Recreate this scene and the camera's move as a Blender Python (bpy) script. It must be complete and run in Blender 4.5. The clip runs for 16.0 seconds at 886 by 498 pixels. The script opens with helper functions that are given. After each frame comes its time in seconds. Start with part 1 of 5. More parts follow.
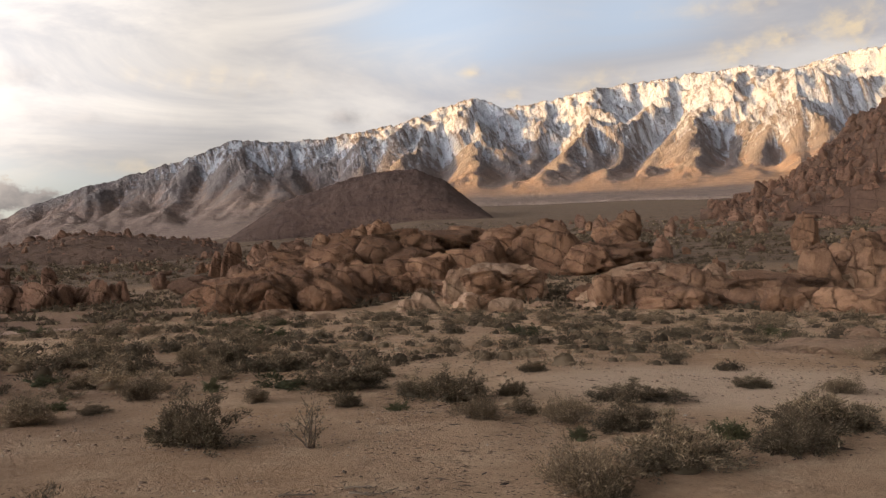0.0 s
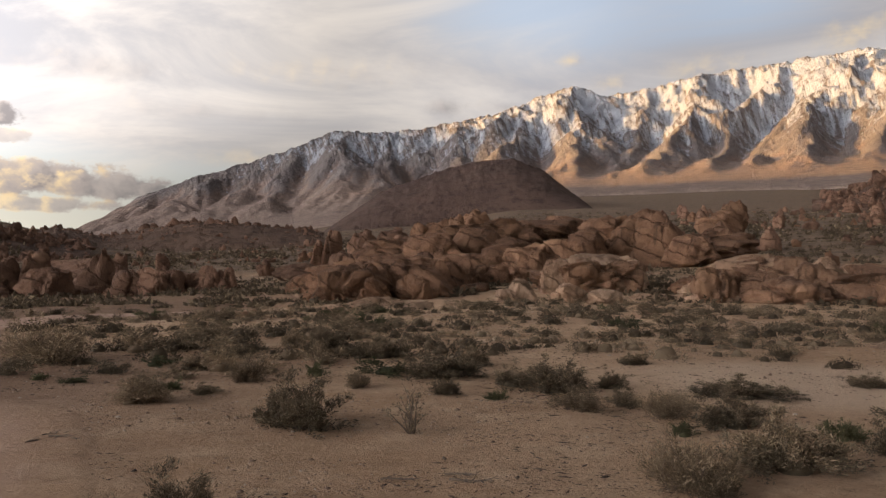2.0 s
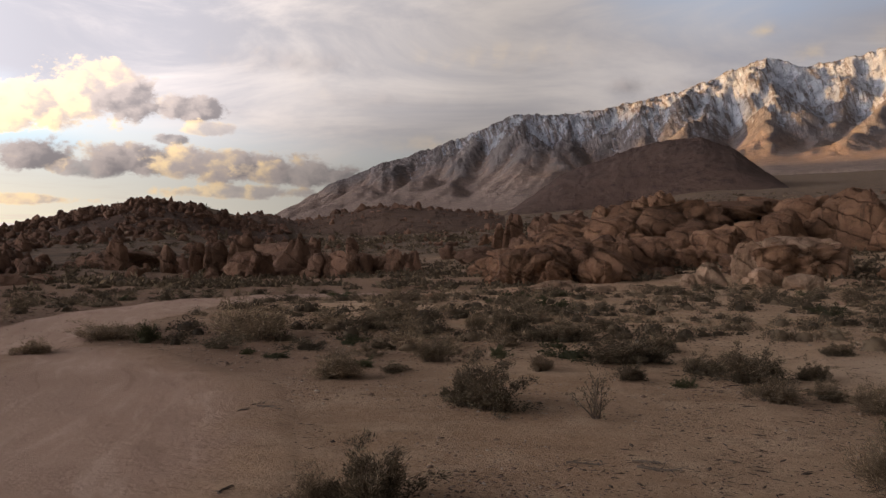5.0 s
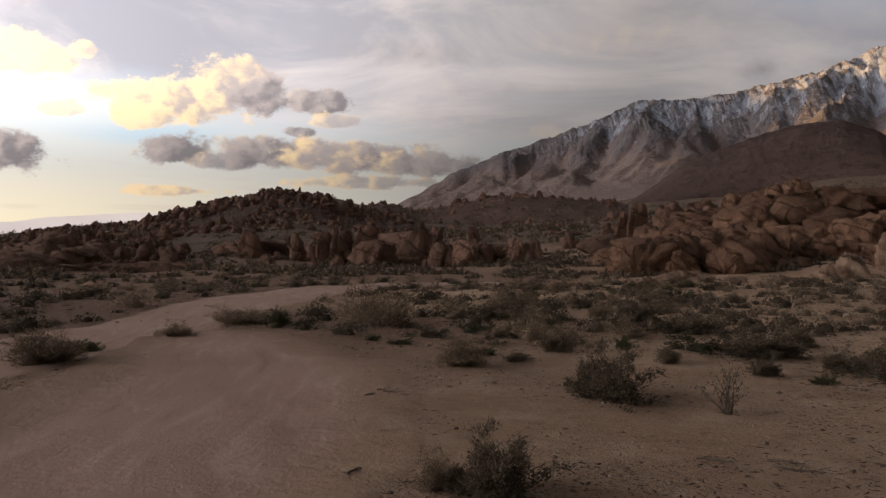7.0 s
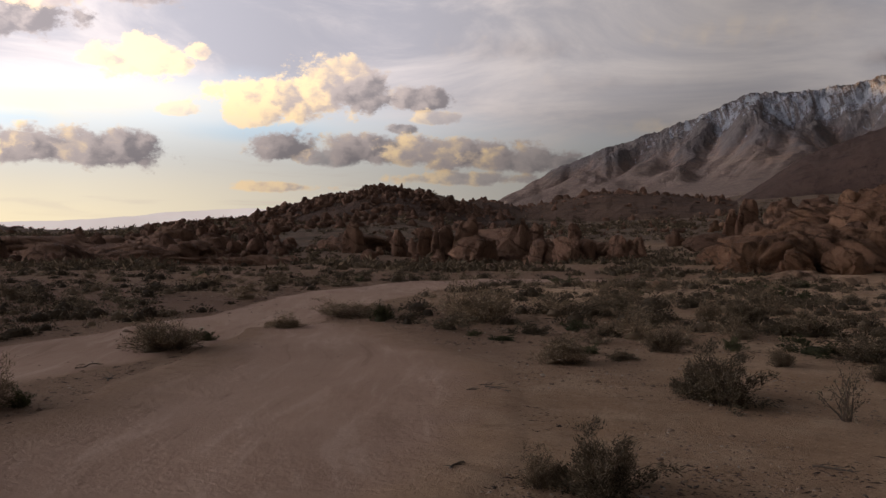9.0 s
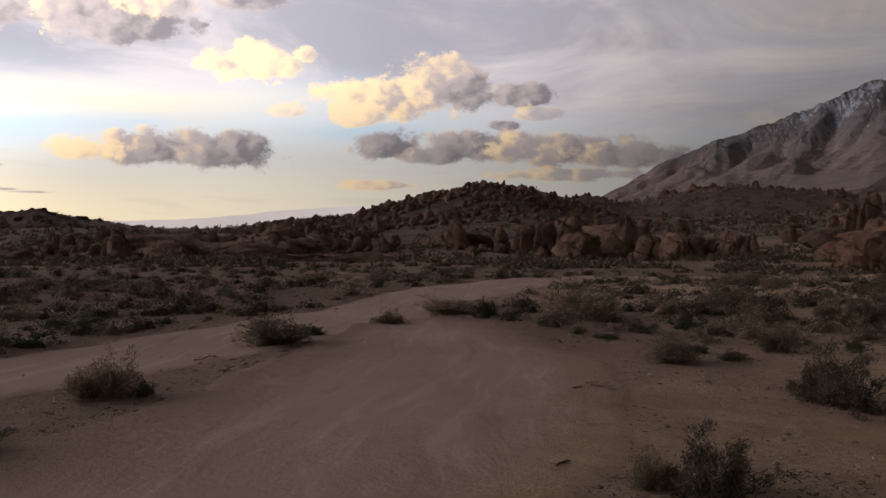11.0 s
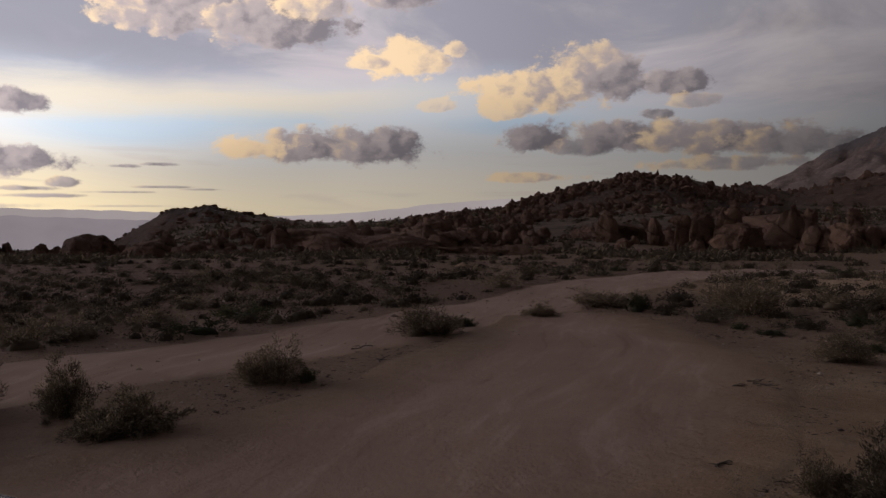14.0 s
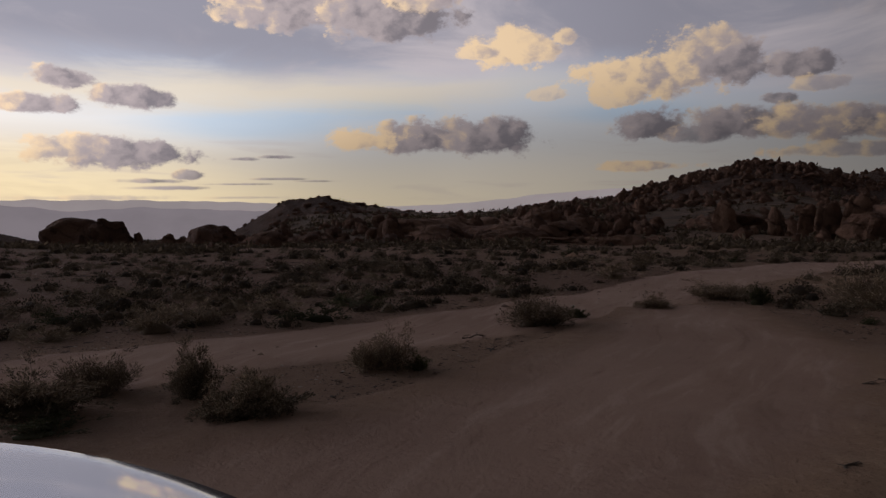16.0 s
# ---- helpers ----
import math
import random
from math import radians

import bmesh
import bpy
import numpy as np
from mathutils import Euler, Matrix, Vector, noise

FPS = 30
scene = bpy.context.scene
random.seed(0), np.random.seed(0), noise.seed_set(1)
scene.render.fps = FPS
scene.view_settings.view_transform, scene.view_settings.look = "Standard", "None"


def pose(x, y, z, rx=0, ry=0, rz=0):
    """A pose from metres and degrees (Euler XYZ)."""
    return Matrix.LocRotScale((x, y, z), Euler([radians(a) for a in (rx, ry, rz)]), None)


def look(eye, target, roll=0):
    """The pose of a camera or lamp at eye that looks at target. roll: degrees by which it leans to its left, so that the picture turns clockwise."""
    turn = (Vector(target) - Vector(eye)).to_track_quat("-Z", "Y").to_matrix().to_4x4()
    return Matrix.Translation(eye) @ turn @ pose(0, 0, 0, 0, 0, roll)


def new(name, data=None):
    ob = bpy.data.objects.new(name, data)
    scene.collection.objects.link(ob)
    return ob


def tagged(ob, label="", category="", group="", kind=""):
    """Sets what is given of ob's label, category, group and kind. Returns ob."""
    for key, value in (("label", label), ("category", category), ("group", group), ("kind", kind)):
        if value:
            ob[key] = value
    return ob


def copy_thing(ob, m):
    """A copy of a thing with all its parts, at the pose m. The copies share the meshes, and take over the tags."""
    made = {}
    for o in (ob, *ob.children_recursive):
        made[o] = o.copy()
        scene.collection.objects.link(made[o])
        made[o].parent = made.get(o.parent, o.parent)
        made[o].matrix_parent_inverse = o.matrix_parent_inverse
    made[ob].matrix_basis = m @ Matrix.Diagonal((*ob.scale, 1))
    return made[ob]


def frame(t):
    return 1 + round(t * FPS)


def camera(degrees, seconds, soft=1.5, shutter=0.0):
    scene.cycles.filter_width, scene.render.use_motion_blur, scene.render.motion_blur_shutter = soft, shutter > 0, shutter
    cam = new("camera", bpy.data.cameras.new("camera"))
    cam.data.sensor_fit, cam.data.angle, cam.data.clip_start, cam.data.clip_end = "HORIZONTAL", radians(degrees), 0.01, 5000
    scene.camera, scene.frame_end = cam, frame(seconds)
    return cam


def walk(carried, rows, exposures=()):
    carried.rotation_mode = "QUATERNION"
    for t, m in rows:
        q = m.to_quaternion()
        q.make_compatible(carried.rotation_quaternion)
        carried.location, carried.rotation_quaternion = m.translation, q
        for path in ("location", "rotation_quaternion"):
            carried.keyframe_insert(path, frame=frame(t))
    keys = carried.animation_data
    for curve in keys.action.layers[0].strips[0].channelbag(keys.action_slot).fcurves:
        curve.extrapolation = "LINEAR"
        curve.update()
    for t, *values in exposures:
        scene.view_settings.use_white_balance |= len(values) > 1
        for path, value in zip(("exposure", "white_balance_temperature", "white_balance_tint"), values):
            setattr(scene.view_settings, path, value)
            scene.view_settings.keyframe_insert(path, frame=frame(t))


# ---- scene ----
from mathutils.bvhtree import BVHTree

cam = camera(56.78, 16.0, soft=1.4)
# t, x, y, z, yaw, pitch, roll of a hand-held turn on the spot
ROWS = [
    (0.0, -0.000, 0.000, 1.600, 0.00, 1.69, 0.56),
    (0.5, -0.004, -0.005, 1.600, 1.25, 1.70, 0.46),
    (1.0, -0.017, -0.010, 1.602, 1.85, 1.58, 0.39),
    (1.5, -0.024, -0.014, 1.601, 3.96, 1.42, -0.15),
    (2.0, -0.036, -0.017, 1.599, 6.75, 1.00, -0.14),
    (2.5, -0.049, -0.020, 1.600, 9.86, 0.57, 0.09),
    (3.0, -0.054, -0.012, 1.598, 12.14, 0.35, 0.02),
    (3.5, -0.051, -0.026, 1.600, 14.15, 0.13, 0.03),
    (6.0, -0.085, -0.045, 1.598, 23.05, -0.39, -0.25),
    (6.5, -0.091, -0.041, 1.595, 25.38, -0.62, -0.23),
    (7.0, -0.099, -0.036, 1.594, 27.71, -0.96, -0.15),
    (7.5, -0.101, -0.039, 1.594, 29.22, -1.06, -0.25),
    (8.0, -0.106, -0.046, 1.592, 31.23, -1.13, -0.34),
    (8.5, -0.112, -0.055, 1.591, 33.23, -1.17, -0.50),
    (9.0, -0.121, -0.062, 1.591, 34.70, -1.26, -0.51),
    (11.5, -0.136, -0.072, 1.588, 43.66, -1.71, -0.18),
    (12.0, -0.142, -0.074, 1.586, 45.45, -1.91, -0.16),
    (12.5, -0.145, -0.083, 1.587, 47.51, -1.81, -0.07),
    (13.0, -0.144, -0.082, 1.586, 49.13, -1.76, 0.06),
    (13.5, -0.142, -0.085, 1.585, 50.63, -1.92, 0.16),
    (14.0, -0.143, -0.086, 1.587, 52.24, -2.03, 0.28),
    (14.5, -0.142, -0.092, 1.588, 53.99, -2.15, 0.21),
    (15.0, -0.149, -0.103, 1.586, 55.91, -2.44, 0.23),
    (15.5, -0.138, -0.111, 1.588, 57.85, -2.59, 0.27),
    (16.0, -0.139, -0.117, 1.589, 59.84, -2.67, 0.49),
]
EXPOSURES = [(0.0, 0.34, 6600, 10), (1.0, 0.31, 6600, 10), (2.0, 0.15, 6600, 11), (3.0, 0.0, 6550, 12), (3.5, -0.01, 6550, 13), (6.0, -0.52, 6500, 15), (7.5, -0.6, 6450, 15), (9.0, -0.76, 6400, 16),
             (11.5, -1.02, 6250, 18), (12.5, -1.32, 6180, 19), (13.0, -1.5, 6180, 19), (14.0, -1.59, 6180, 19), (15.2, -1.57, 6120, 20), (16.0, -1.86, 6120, 20)]
walk(cam, [(t, pose(x, y, z, 90 + pitch, roll, yaw)) for t, x, y, z, yaw, pitch, roll in ROWS], EXPOSURES)

# ---------------------------------------------------------------- small maths
SUN_AZ, SUN_EL = 104.0, 5.0        # bearing (anticlockwise from +y) and height of the sun, degrees


def bearing(az, r=1.0):
    a = np.radians(az)
    return -np.sin(a) * r, np.cos(a) * r


def hash3(ix, iy, iz, seed):
    h = (ix * 374761393 + iy * 668265263 + iz * 2147483647 + seed * 974634241) & 0xFFFFFFFF
    h = ((h ^ (h >> 13)) * 1274126177) & 0xFFFFFFFF
    h = ((h ^ (h >> 16)) * 1103515245) & 0xFFFFFFFF
    return ((h ^ (h >> 15)) & 0xFFFFFF) / float(0xFFFFFF)


def vnoise(x, y, z=0.0, seed=0):
    """Smooth value noise, -1 to 1; flat where z is one number."""
    flat = np.ndim(z) == 0
    x, y = np.asarray(x, float), np.asarray(y, float)
    axes = [x, y] if flat else [x, y, np.asarray(z, float)]
    cell = [np.floor(c).astype(np.int64) for c in axes]
    part = [c - i for c, i in zip(axes, cell)]
    part = [c * c * (3 - 2 * c) for c in part]
    layer = int(float(z) * 1000) if flat else 0

    def plane(iz):
        a, b = hash3(cell[0], cell[1], iz, seed), hash3(cell[0] + 1, cell[1], iz, seed)
        c, d = hash3(cell[0], cell[1] + 1, iz, seed), hash3(cell[0] + 1, cell[1] + 1, iz, seed)
        p = a + (b - a) * part[0]
        return p + (c + (d - c) * part[0] - p) * part[1]

    if flat:
        return plane(layer) * 2 - 1
    low = plane(cell[2])
    return (low + (plane(cell[2] + 1) - low) * part[2]) * 2 - 1


def fbm(x, y, z=0.0, octaves=4, seed=0, gain=0.5):
    out, amp = 0.0, 1.0
    for o in range(octaves):
        k = 2.03 ** o
        out = out + amp * vnoise(np.asarray(x) * k + 13.7 * o, np.asarray(y) * k - 7.1 * o, z if np.ndim(z) == 0 else z * k, seed + o)
        amp *= gain
    return out


def ridged(x, y, octaves=4, seed=0, gain=0.55):
    out, amp = 0.0, 1.0
    for o in range(octaves):
        k = 2.07 ** o
        out = out + amp * (1 - 2 * np.abs(vnoise(np.asarray(x) * k + 3.1 * o, np.asarray(y) * k, 0.5 * o, seed + o)))
        amp *= gain
    return out


def smooth(a, b, x):
    t = np.clip((np.asarray(x, float) - a) / (b - a), 0, 1)
    return t * t * (3 - 2 * t)


def mesh_of(name, verts, faces):
    me = bpy.data.meshes.new(name)
    verts, faces = np.asarray(verts, np.float32), np.asarray(faces, np.int32)
    n = faces.shape[1]
    me.vertices.add(len(verts))
    me.vertices.foreach_set("co", verts.ravel())
    me.loops.add(faces.size)
    me.loops.foreach_set("vertex_index", faces.ravel())
    me.polygons.add(len(faces))
    me.polygons.foreach_set("loop_start", np.arange(0, faces.size, n, dtype=np.int32))
    me.update(calc_edges=True)
    me.validate()
    return me


def shade_smooth(me, on=True):
    me.polygons.foreach_set("use_smooth", np.full(len(me.polygons), on))
    me.update()


def grid_faces(rows, cols, closed=False):
    i, j = np.meshgrid(np.arange(rows - 1), np.arange(cols if closed else cols - 1), indexing="ij")
    k = (j + 1) % cols
    return np.stack([i * cols + j, i * cols + k, (i + 1) * cols + k, (i + 1) * cols + j], -1).reshape(-1, 4)


# ---------------------------------------------------------------- node helper
class Tree:
    """Writes node arithmetic as plain expressions."""

    def __init__(self, tree):
        self.tree = tree

    def node(self, kind, **settings):
        n = self.tree.nodes.new(kind)
        for key, value in settings.items():
            setattr(n, key, value)
        return n

    def put(self, socket, value):
        if isinstance(value, S):
            self.tree.links.new(value.s, socket)
        elif isinstance(value, bpy.types.NodeSocket):
            self.tree.links.new(value, socket)
        else:
            socket.default_value = value

    def math(self, op, a, b=0.0, c=0.0, clamp=False):
        n = self.node("ShaderNodeMath", operation=op, use_clamp=clamp)
        for s, v in zip(n.inputs, (a, b, c)):
            self.put(s, v)
        return S(self, n.outputs[0])

    def step(self, a, b, x):
        n = self.node("ShaderNodeMapRange", interpolation_type="SMOOTHSTEP")
        for key, v in (("Value", x), ("From Min", a), ("From Max", b)):
            self.put(n.inputs[key], v)
        return S(self, n.outputs[0])

    def mix(self, f, a, b, blend="MIX"):
        n = self.node("ShaderNodeMix", data_type="RGBA", blend_type=blend)
        n.clamp_factor = True
        for i, v in ((0, f), (6, a), (7, b)):
            self.put(n.inputs[i], (*v, 1.0) if isinstance(v, tuple) and len(v) == 3 else v)
        return S(self, n.outputs[2])

    def noise(self, vector, scale, detail=4.0, rough=0.55, distort=0.0):
        n = self.node("ShaderNodeTexNoise")
        self.put(n.inputs["Vector"], vector)
        for key, v in (("Scale", scale), ("Detail", detail), ("Roughness", rough), ("Distortion", distort)):
            self.put(n.inputs[key], v)
        return S(self, n.outputs[0])

    def vector(self, x, y, z):
        n = self.node("ShaderNodeCombineXYZ")
        for s, v in zip(n.inputs, (x, y, z)):
            self.put(s, v)
        return S(self, n.outputs[0])

    def split(self, v):
        n = self.node("ShaderNodeSeparateXYZ")
        self.put(n.inputs[0], v)
        return [S(self, o) for o in n.outputs]

    def scaled(self, v, xyz):
        n = self.node("ShaderNodeVectorMath", operation="MULTIPLY")
        self.put(n.inputs[0], v)
        n.inputs[1].default_value = xyz
        return S(self, n.outputs[0])

    def tint(self, colour, factor):
        n = self.node("ShaderNodeVectorMath", operation="SCALE")
        self.put(n.inputs[0], colour)
        self.put(n.inputs["Scale"], factor)
        return S(self, n.outputs[0])


class S:
    def __init__(self, tree, s):
        self.t, self.s = tree, s

    def __add__(self, o):
        return self.t.math("ADD", self, o)

    def __radd__(self, o):
        return self.t.math("ADD", o, self)

    def __sub__(self, o):
        return self.t.math("SUBTRACT", self, o)

    def __rsub__(self, o):
        return self.t.math("SUBTRACT", o, self)

    def __mul__(self, o):
        return self.t.math("MULTIPLY", self, o)

    def __rmul__(self, o):
        return self.t.math("MULTIPLY", o, self)

    def __truediv__(self, o):
        return self.t.math("DIVIDE", self, o)


# ---------------------------------------------------------------- sky
world = bpy.data.worlds.new("world")
world.use_nodes = True
world.node_tree.nodes.clear()
w = Tree(world.node_tree)
way = S(w, w.node("ShaderNodeTexCoord").outputs["Generated"])
dx, dy, dz = w.split(way)
el = w.math("DEGREES", w.math("ARCSINE", dz))
az = w.math("DEGREES", w.math("ARCTAN2", 0.0 - dx, dy))
sky = w.node("ShaderNodeTexSky", sky_type="NISHITA", sun_disc=False, sun_elevation=radians(SUN_EL), sun_rotation=radians(-SUN_AZ), altitude=1400.0)
clear = w.tint(w.mix(0.75, S(w, sky.outputs[0]), (0.46, 0.62, 0.95)), 0.62)

# how near a direction is to the sun's bearing: 0 far, 1 at the sun
sx, sy = bearing(SUN_AZ + 1)
toward = dx * sx + dy * sy
sunward = w.step(18.0, 88.0, az) * w.step(190.0, 130.0, az)

# long streaks of thin high cloud, slightly tilted
sheet = w.vector(az * 0.024 + el * 0.02, el * 0.085 - az * 0.006, 0.3)
streak = w.noise(sheet, 2.1, 7.0, 0.6, 0.7)
soft = w.noise(sheet, 0.9, 3.0, 0.5, 0.4)
hair = w.noise(w.vector(az * 0.05, el * 0.5 - az * 0.01, 1.7), 1.6, 6.0, 0.6, 0.4)
wander = (soft - 0.5) * 5.0 + (streak - 0.5) * 4.0

# clear air between the sheets: blue overhead, pale green and cream toward the skyline
air = w.mix(w.step(2.0, 11.0, el), (0.63, 0.64, 0.62), w.mix(0.25, (0.52, 0.60, 0.72), clear))
air = w.mix(w.step(5.5, 0.5, el + wander * 0.3) * sunward, air, (0.92, 0.80, 0.50))
# the high grey sheet, pale in the north, mauve and darker toward the sun
north = w.mix(w.step(0.3, 0.7, streak), (0.42, 0.41, 0.435), (0.68, 0.635, 0.605))
mauve = w.mix(w.step(0.36, 0.66, streak), (0.30, 0.305, 0.36), (0.56, 0.525, 0.54))
sheet_colour = w.tint(w.mix(w.step(12.0, 42.0, az), north, mauve), 1.0 - 0.18 * w.step(50.0, 75.0, az))
edge = 5.0 + 3.6 * w.step(20.0, 55.0, az)
cover = w.step(-1.6, 2.6, el + wander - edge) * 0.92
for a0, e0, wa, he in [(-1.0, 17.5, 11.0, 4.2), (-13.0, 17.5, 7.0, 3.0), (24.0, 4.6, 8.0, 2.0)]:
    u, v = (az - a0) / wa, (el - e0) / he
    cover = cover * (1.0 - 0.85 * w.step(1.25, 0.1, w.math("SQRT", u * u + v * v) + (streak - 0.5) * 1.5))
base = w.mix(cover, air, sheet_colour)
# pale blue windows under the lit lower edge of the sheet
for a0, e0, wa, he in [(73.0, 6.0, 9.0, 1.5), (47.0, 6.6, 6.0, 0.9), (64.0, 7.0, 6.0, 1.0)]:
    u, v = (az - a0) / wa, (el - e0 + (az - a0) * 0.02) / he
    base = w.mix(w.step(1.2, 0.2, w.math("SQRT", u * u + v * v) + (streak - 0.5) * 1.2) * 0.75, base, (0.45, 0.60, 0.74))
band = w.math("ABSOLUTE", el - 8.4 + wander * 0.55 + (hair - 0.5) * 1.5)
base = w.mix(w.step(42.0, 66.0, az) * w.step(140.0, 110.0, az) * w.step(1.7, 0.1, band) * 0.7, base, (0.74, 0.67, 0.50))
fire = w.step(66.0, 94.0, az + wander) * w.step(140.0, 110.0, az) * w.step(8.0, 2.0, el + wander * 0.5)
base = w.mix(fire * 0.8, base, w.mix(w.step(0.35, 0.65, hair), (0.78, 0.66, 0.42), (1.02, 0.87, 0.52)))
base = w.mix(w.step(0.56, 0.70, hair) * w.step(9.0, 3.0, el) * w.step(25.0, 45.0, az) * 0.35, base, (0.52, 0.47, 0.45))
base = w.mix(w.step(25.0, 50.0, el) * 0.5, base, (0.46, 0.48, 0.55))

# single cumulus clouds: bearing, height, half width, half height, darkness, opacity
CLOUDS_HIGH = [(69.6, 13.6, 4.8, 1.7, 0.6, 1), (63.3, 12.9, 4.2, 1.6, 0.85, 1), (60.8, 14.4, 2.2, 1.1, 0.2, 1), (54.7, 10.8, 2.6, 1.35, -0.3, 1), (51.2, 11.7, 0.9, 0.7, -0.1, 0.9), (57.2, 10.7, 1.5, 0.5, -0.1, 0.9),
               (55.1, 15.0, 2.3, 0.9, 0.8, 0.9), (36.4, 9.1, 2.0, 0.95, 0.9, 1), (35.4, 7.7, 1.5, 0.5, 0.3, 0.7), (73.0, 14.3, 2.6, 1.0, 0.2, 0.9)]
CLOUDS_TOWER = [(45.4, 8.9, 4.4, 1.6, 0.0, 1), (42.2, 10.0, 2.6, 1.5, 0.3, 1), (47.6, 7.6, 1.8, 0.8, -0.3, 0.9), (40.4, 9.2, 1.8, 1.2, 0.85, 1), (37.7, 7.0, 1.0, 0.4, 0.9, 0.9), (52.4, 7.8, 1.2, 0.5, -0.3, 0.6)]
CLOUDS_LOW = [(60.8, 4.9, 4.2, 1.2, 0.6, 1), (56.8, 4.9, 3.1, 1.35, 0.8, 1), (65.4, 4.9, 2.0, 0.8, -0.4, 1), (45.7, 5.6, 2.2, 1.0, 0.95, 1), (39.7, 5.4, 3.6, 1.05, 0.8, 1), (42.2, 5.0, 2.4, 0.7, 0.85, 0.8),
              (34.2, 5.3, 4.3, 1.3, 0.45, 1), (29.2, 4.8, 3.3, 0.9, 0.6, 0.9), (33.4, 3.6, 4.1, 0.5, 0.25, 0.8), (46.1, 2.9, 2.7, 0.42, -0.1, 0.9)]
CLOUDS_EAST = [(84.5, 8.5, 1.8, 0.7, 0.7, 1), (80.4, 7.5, 2.3, 0.8, 0.8, 1), (86.2, 6.8, 2.3, 0.65, 0.5, 1), (81.4, 3.8, 4.0, 1.05, 0.65, 1), (84.6, 4.1, 2.0, 0.9, 0.1, 0.9), (77.1, 2.5, 1.1, 0.36, 0.7, 0.9)]
BARS = [(79.3, 2.1, 1.9, 0.17, 0.7, 0.9), (78.2, 1.65, 2.6, 0.15, 0.6, 0.9), (73.9, 1.9, 2.4, 0.1, 0.7, 0.8), (71.2, 2.25, 1.9, 0.1, 0.7, 0.8), (68.2, 2.1, 1.5, 0.09, 0.7, 0.7), (73.5, 3.6, 0.8, 0.14, 0.8, 0.9), (71.3, 3.75, 1.0, 0.14, 0.8, 0.9),
        (83.5, 1.0, 4.5, 0.2, 0.3, 0.6), (73.4, 1.0, 3.0, 0.1, 0.5, 0.5)]
WISPS = [(41.5, 9.1, 1.8, 1.3, 0.3, 0.5), (6.7, 10.7, 1.9, 0.8, 1.0, 0.75), (1.8, 10.7, 2.8, 0.6, 0.9, 0.55), (-2.0, 13.8, 0.9, 0.5, -0.1, 0.7), (-4.7, 12.2, 1.4, 0.7, 0.0, 0.55), (-11.0, 12.8, 3.4, 1.0, -0.1, 0.55),
         (-19.5, 13.8, 2.2, 1.0, -0.1, 0.7), (-23.3, 14.4, 3.6, 1.3, -0.1, 0.85), (-27.0, 15.0, 3.4, 1.6, -0.1, 0.85), (-21.0, 17.0, 6.0, 1.0, 0.1, 0.5), (20.0, 7.0, 3.0, 0.7, -0.2, 0.4),
         (29.7, 12.3, 5.4, 1.2, 0.9, 0.5), (24.0, 10.0, 7.0, 1.0, 0.8, 0.35), (14.0, 13.0, 8.0, 1.2, 0.2, 0.3)]


def puffs(u, v, fine):
    """Rounded billows at three sizes."""
    total = 0.10
    for scale, amount in ((0.42, 1.0), (1.1, 0.36), (3.0, fine)):
        n = w.node("ShaderNodeTexVoronoi", feature="SMOOTH_F1", voronoi_dimensions="2D")
        w.put(n.inputs["Vector"], w.vector(u, v, 0.0))
        n.inputs["Scale"].default_value, n.inputs["Smoothness"].default_value = scale, 0.35
        total = (0.42 - S(w, n.outputs["Distance"])) * amount + total
    return total


bend_u, bend_v = w.noise(w.vector(az, el, 2.0), 0.9, 3.0, 0.6) - 0.5, w.noise(w.vector(az, el, 9.0), 0.9, 3.0, 0.6) - 0.5
cu, cv = az + bend_u * 1.5, el * 1.35 + bend_v * 1.5
puff = puffs(cu, cv, 0.16)
relief = puffs(cu, cv, 0.05) - puffs(cu + 0.6, cv + 0.1, 0.05)
fray = w.noise(w.vector(az, el * 1.6, 4.0), 2.4, 5.0, 0.65) - 0.5


def cloud_group():
    """One cumulus: a billowing ellipse with a flatter base, lit from the sun's side, laid over the sky behind it."""
    tree = bpy.data.node_groups.new("cloud", "ShaderNodeTree")
    for name in ("az", "el", "puff", "relief", "fray", "a0", "e0", "wa", "he", "dark", "thick", "edge"):
        tree.interface.new_socket(name, in_out="INPUT", socket_type="NodeSocketFloat")
    tree.interface.new_socket("behind", in_out="INPUT", socket_type="NodeSocketColor")
    tree.interface.new_socket("colour", in_out="OUTPUT", socket_type="NodeSocketColor")
    g = Tree(tree)
    came = g.node("NodeGroupInput").outputs
    az, el, puff, relief, fray, a0, e0, wa, he, dark, thick, edge = [S(g, came[k]) for k in range(12)]
    u, v = (az - a0) / wa, (el - e0) / he
    v = g.math("MAXIMUM", v, v * -1.35)
    d = 1.24 - g.math("SQRT", u * u + v * v) + puff * 0.85 + fray * 0.65
    mask = g.step(0.0, edge, d)
    rise = relief * 1.0 + u * 0.38 + (el - e0) / he * 0.14 + 0.55 - dark + fray * 0.5
    rise = rise + g.step(0.5, 0.0, d) * 0.42
    shade = g.mix(g.step(-0.75, 0.15, rise), (0.205, 0.195, 0.215), (0.41, 0.37, 0.375))
    colour = g.mix(g.step(0.05, 0.95, rise), shade, (0.86, 0.675, 0.43))
    g.put(g.node("NodeGroupOutput").inputs[0], g.mix(mask * thick, S(g, came[12]), colour))
    return tree


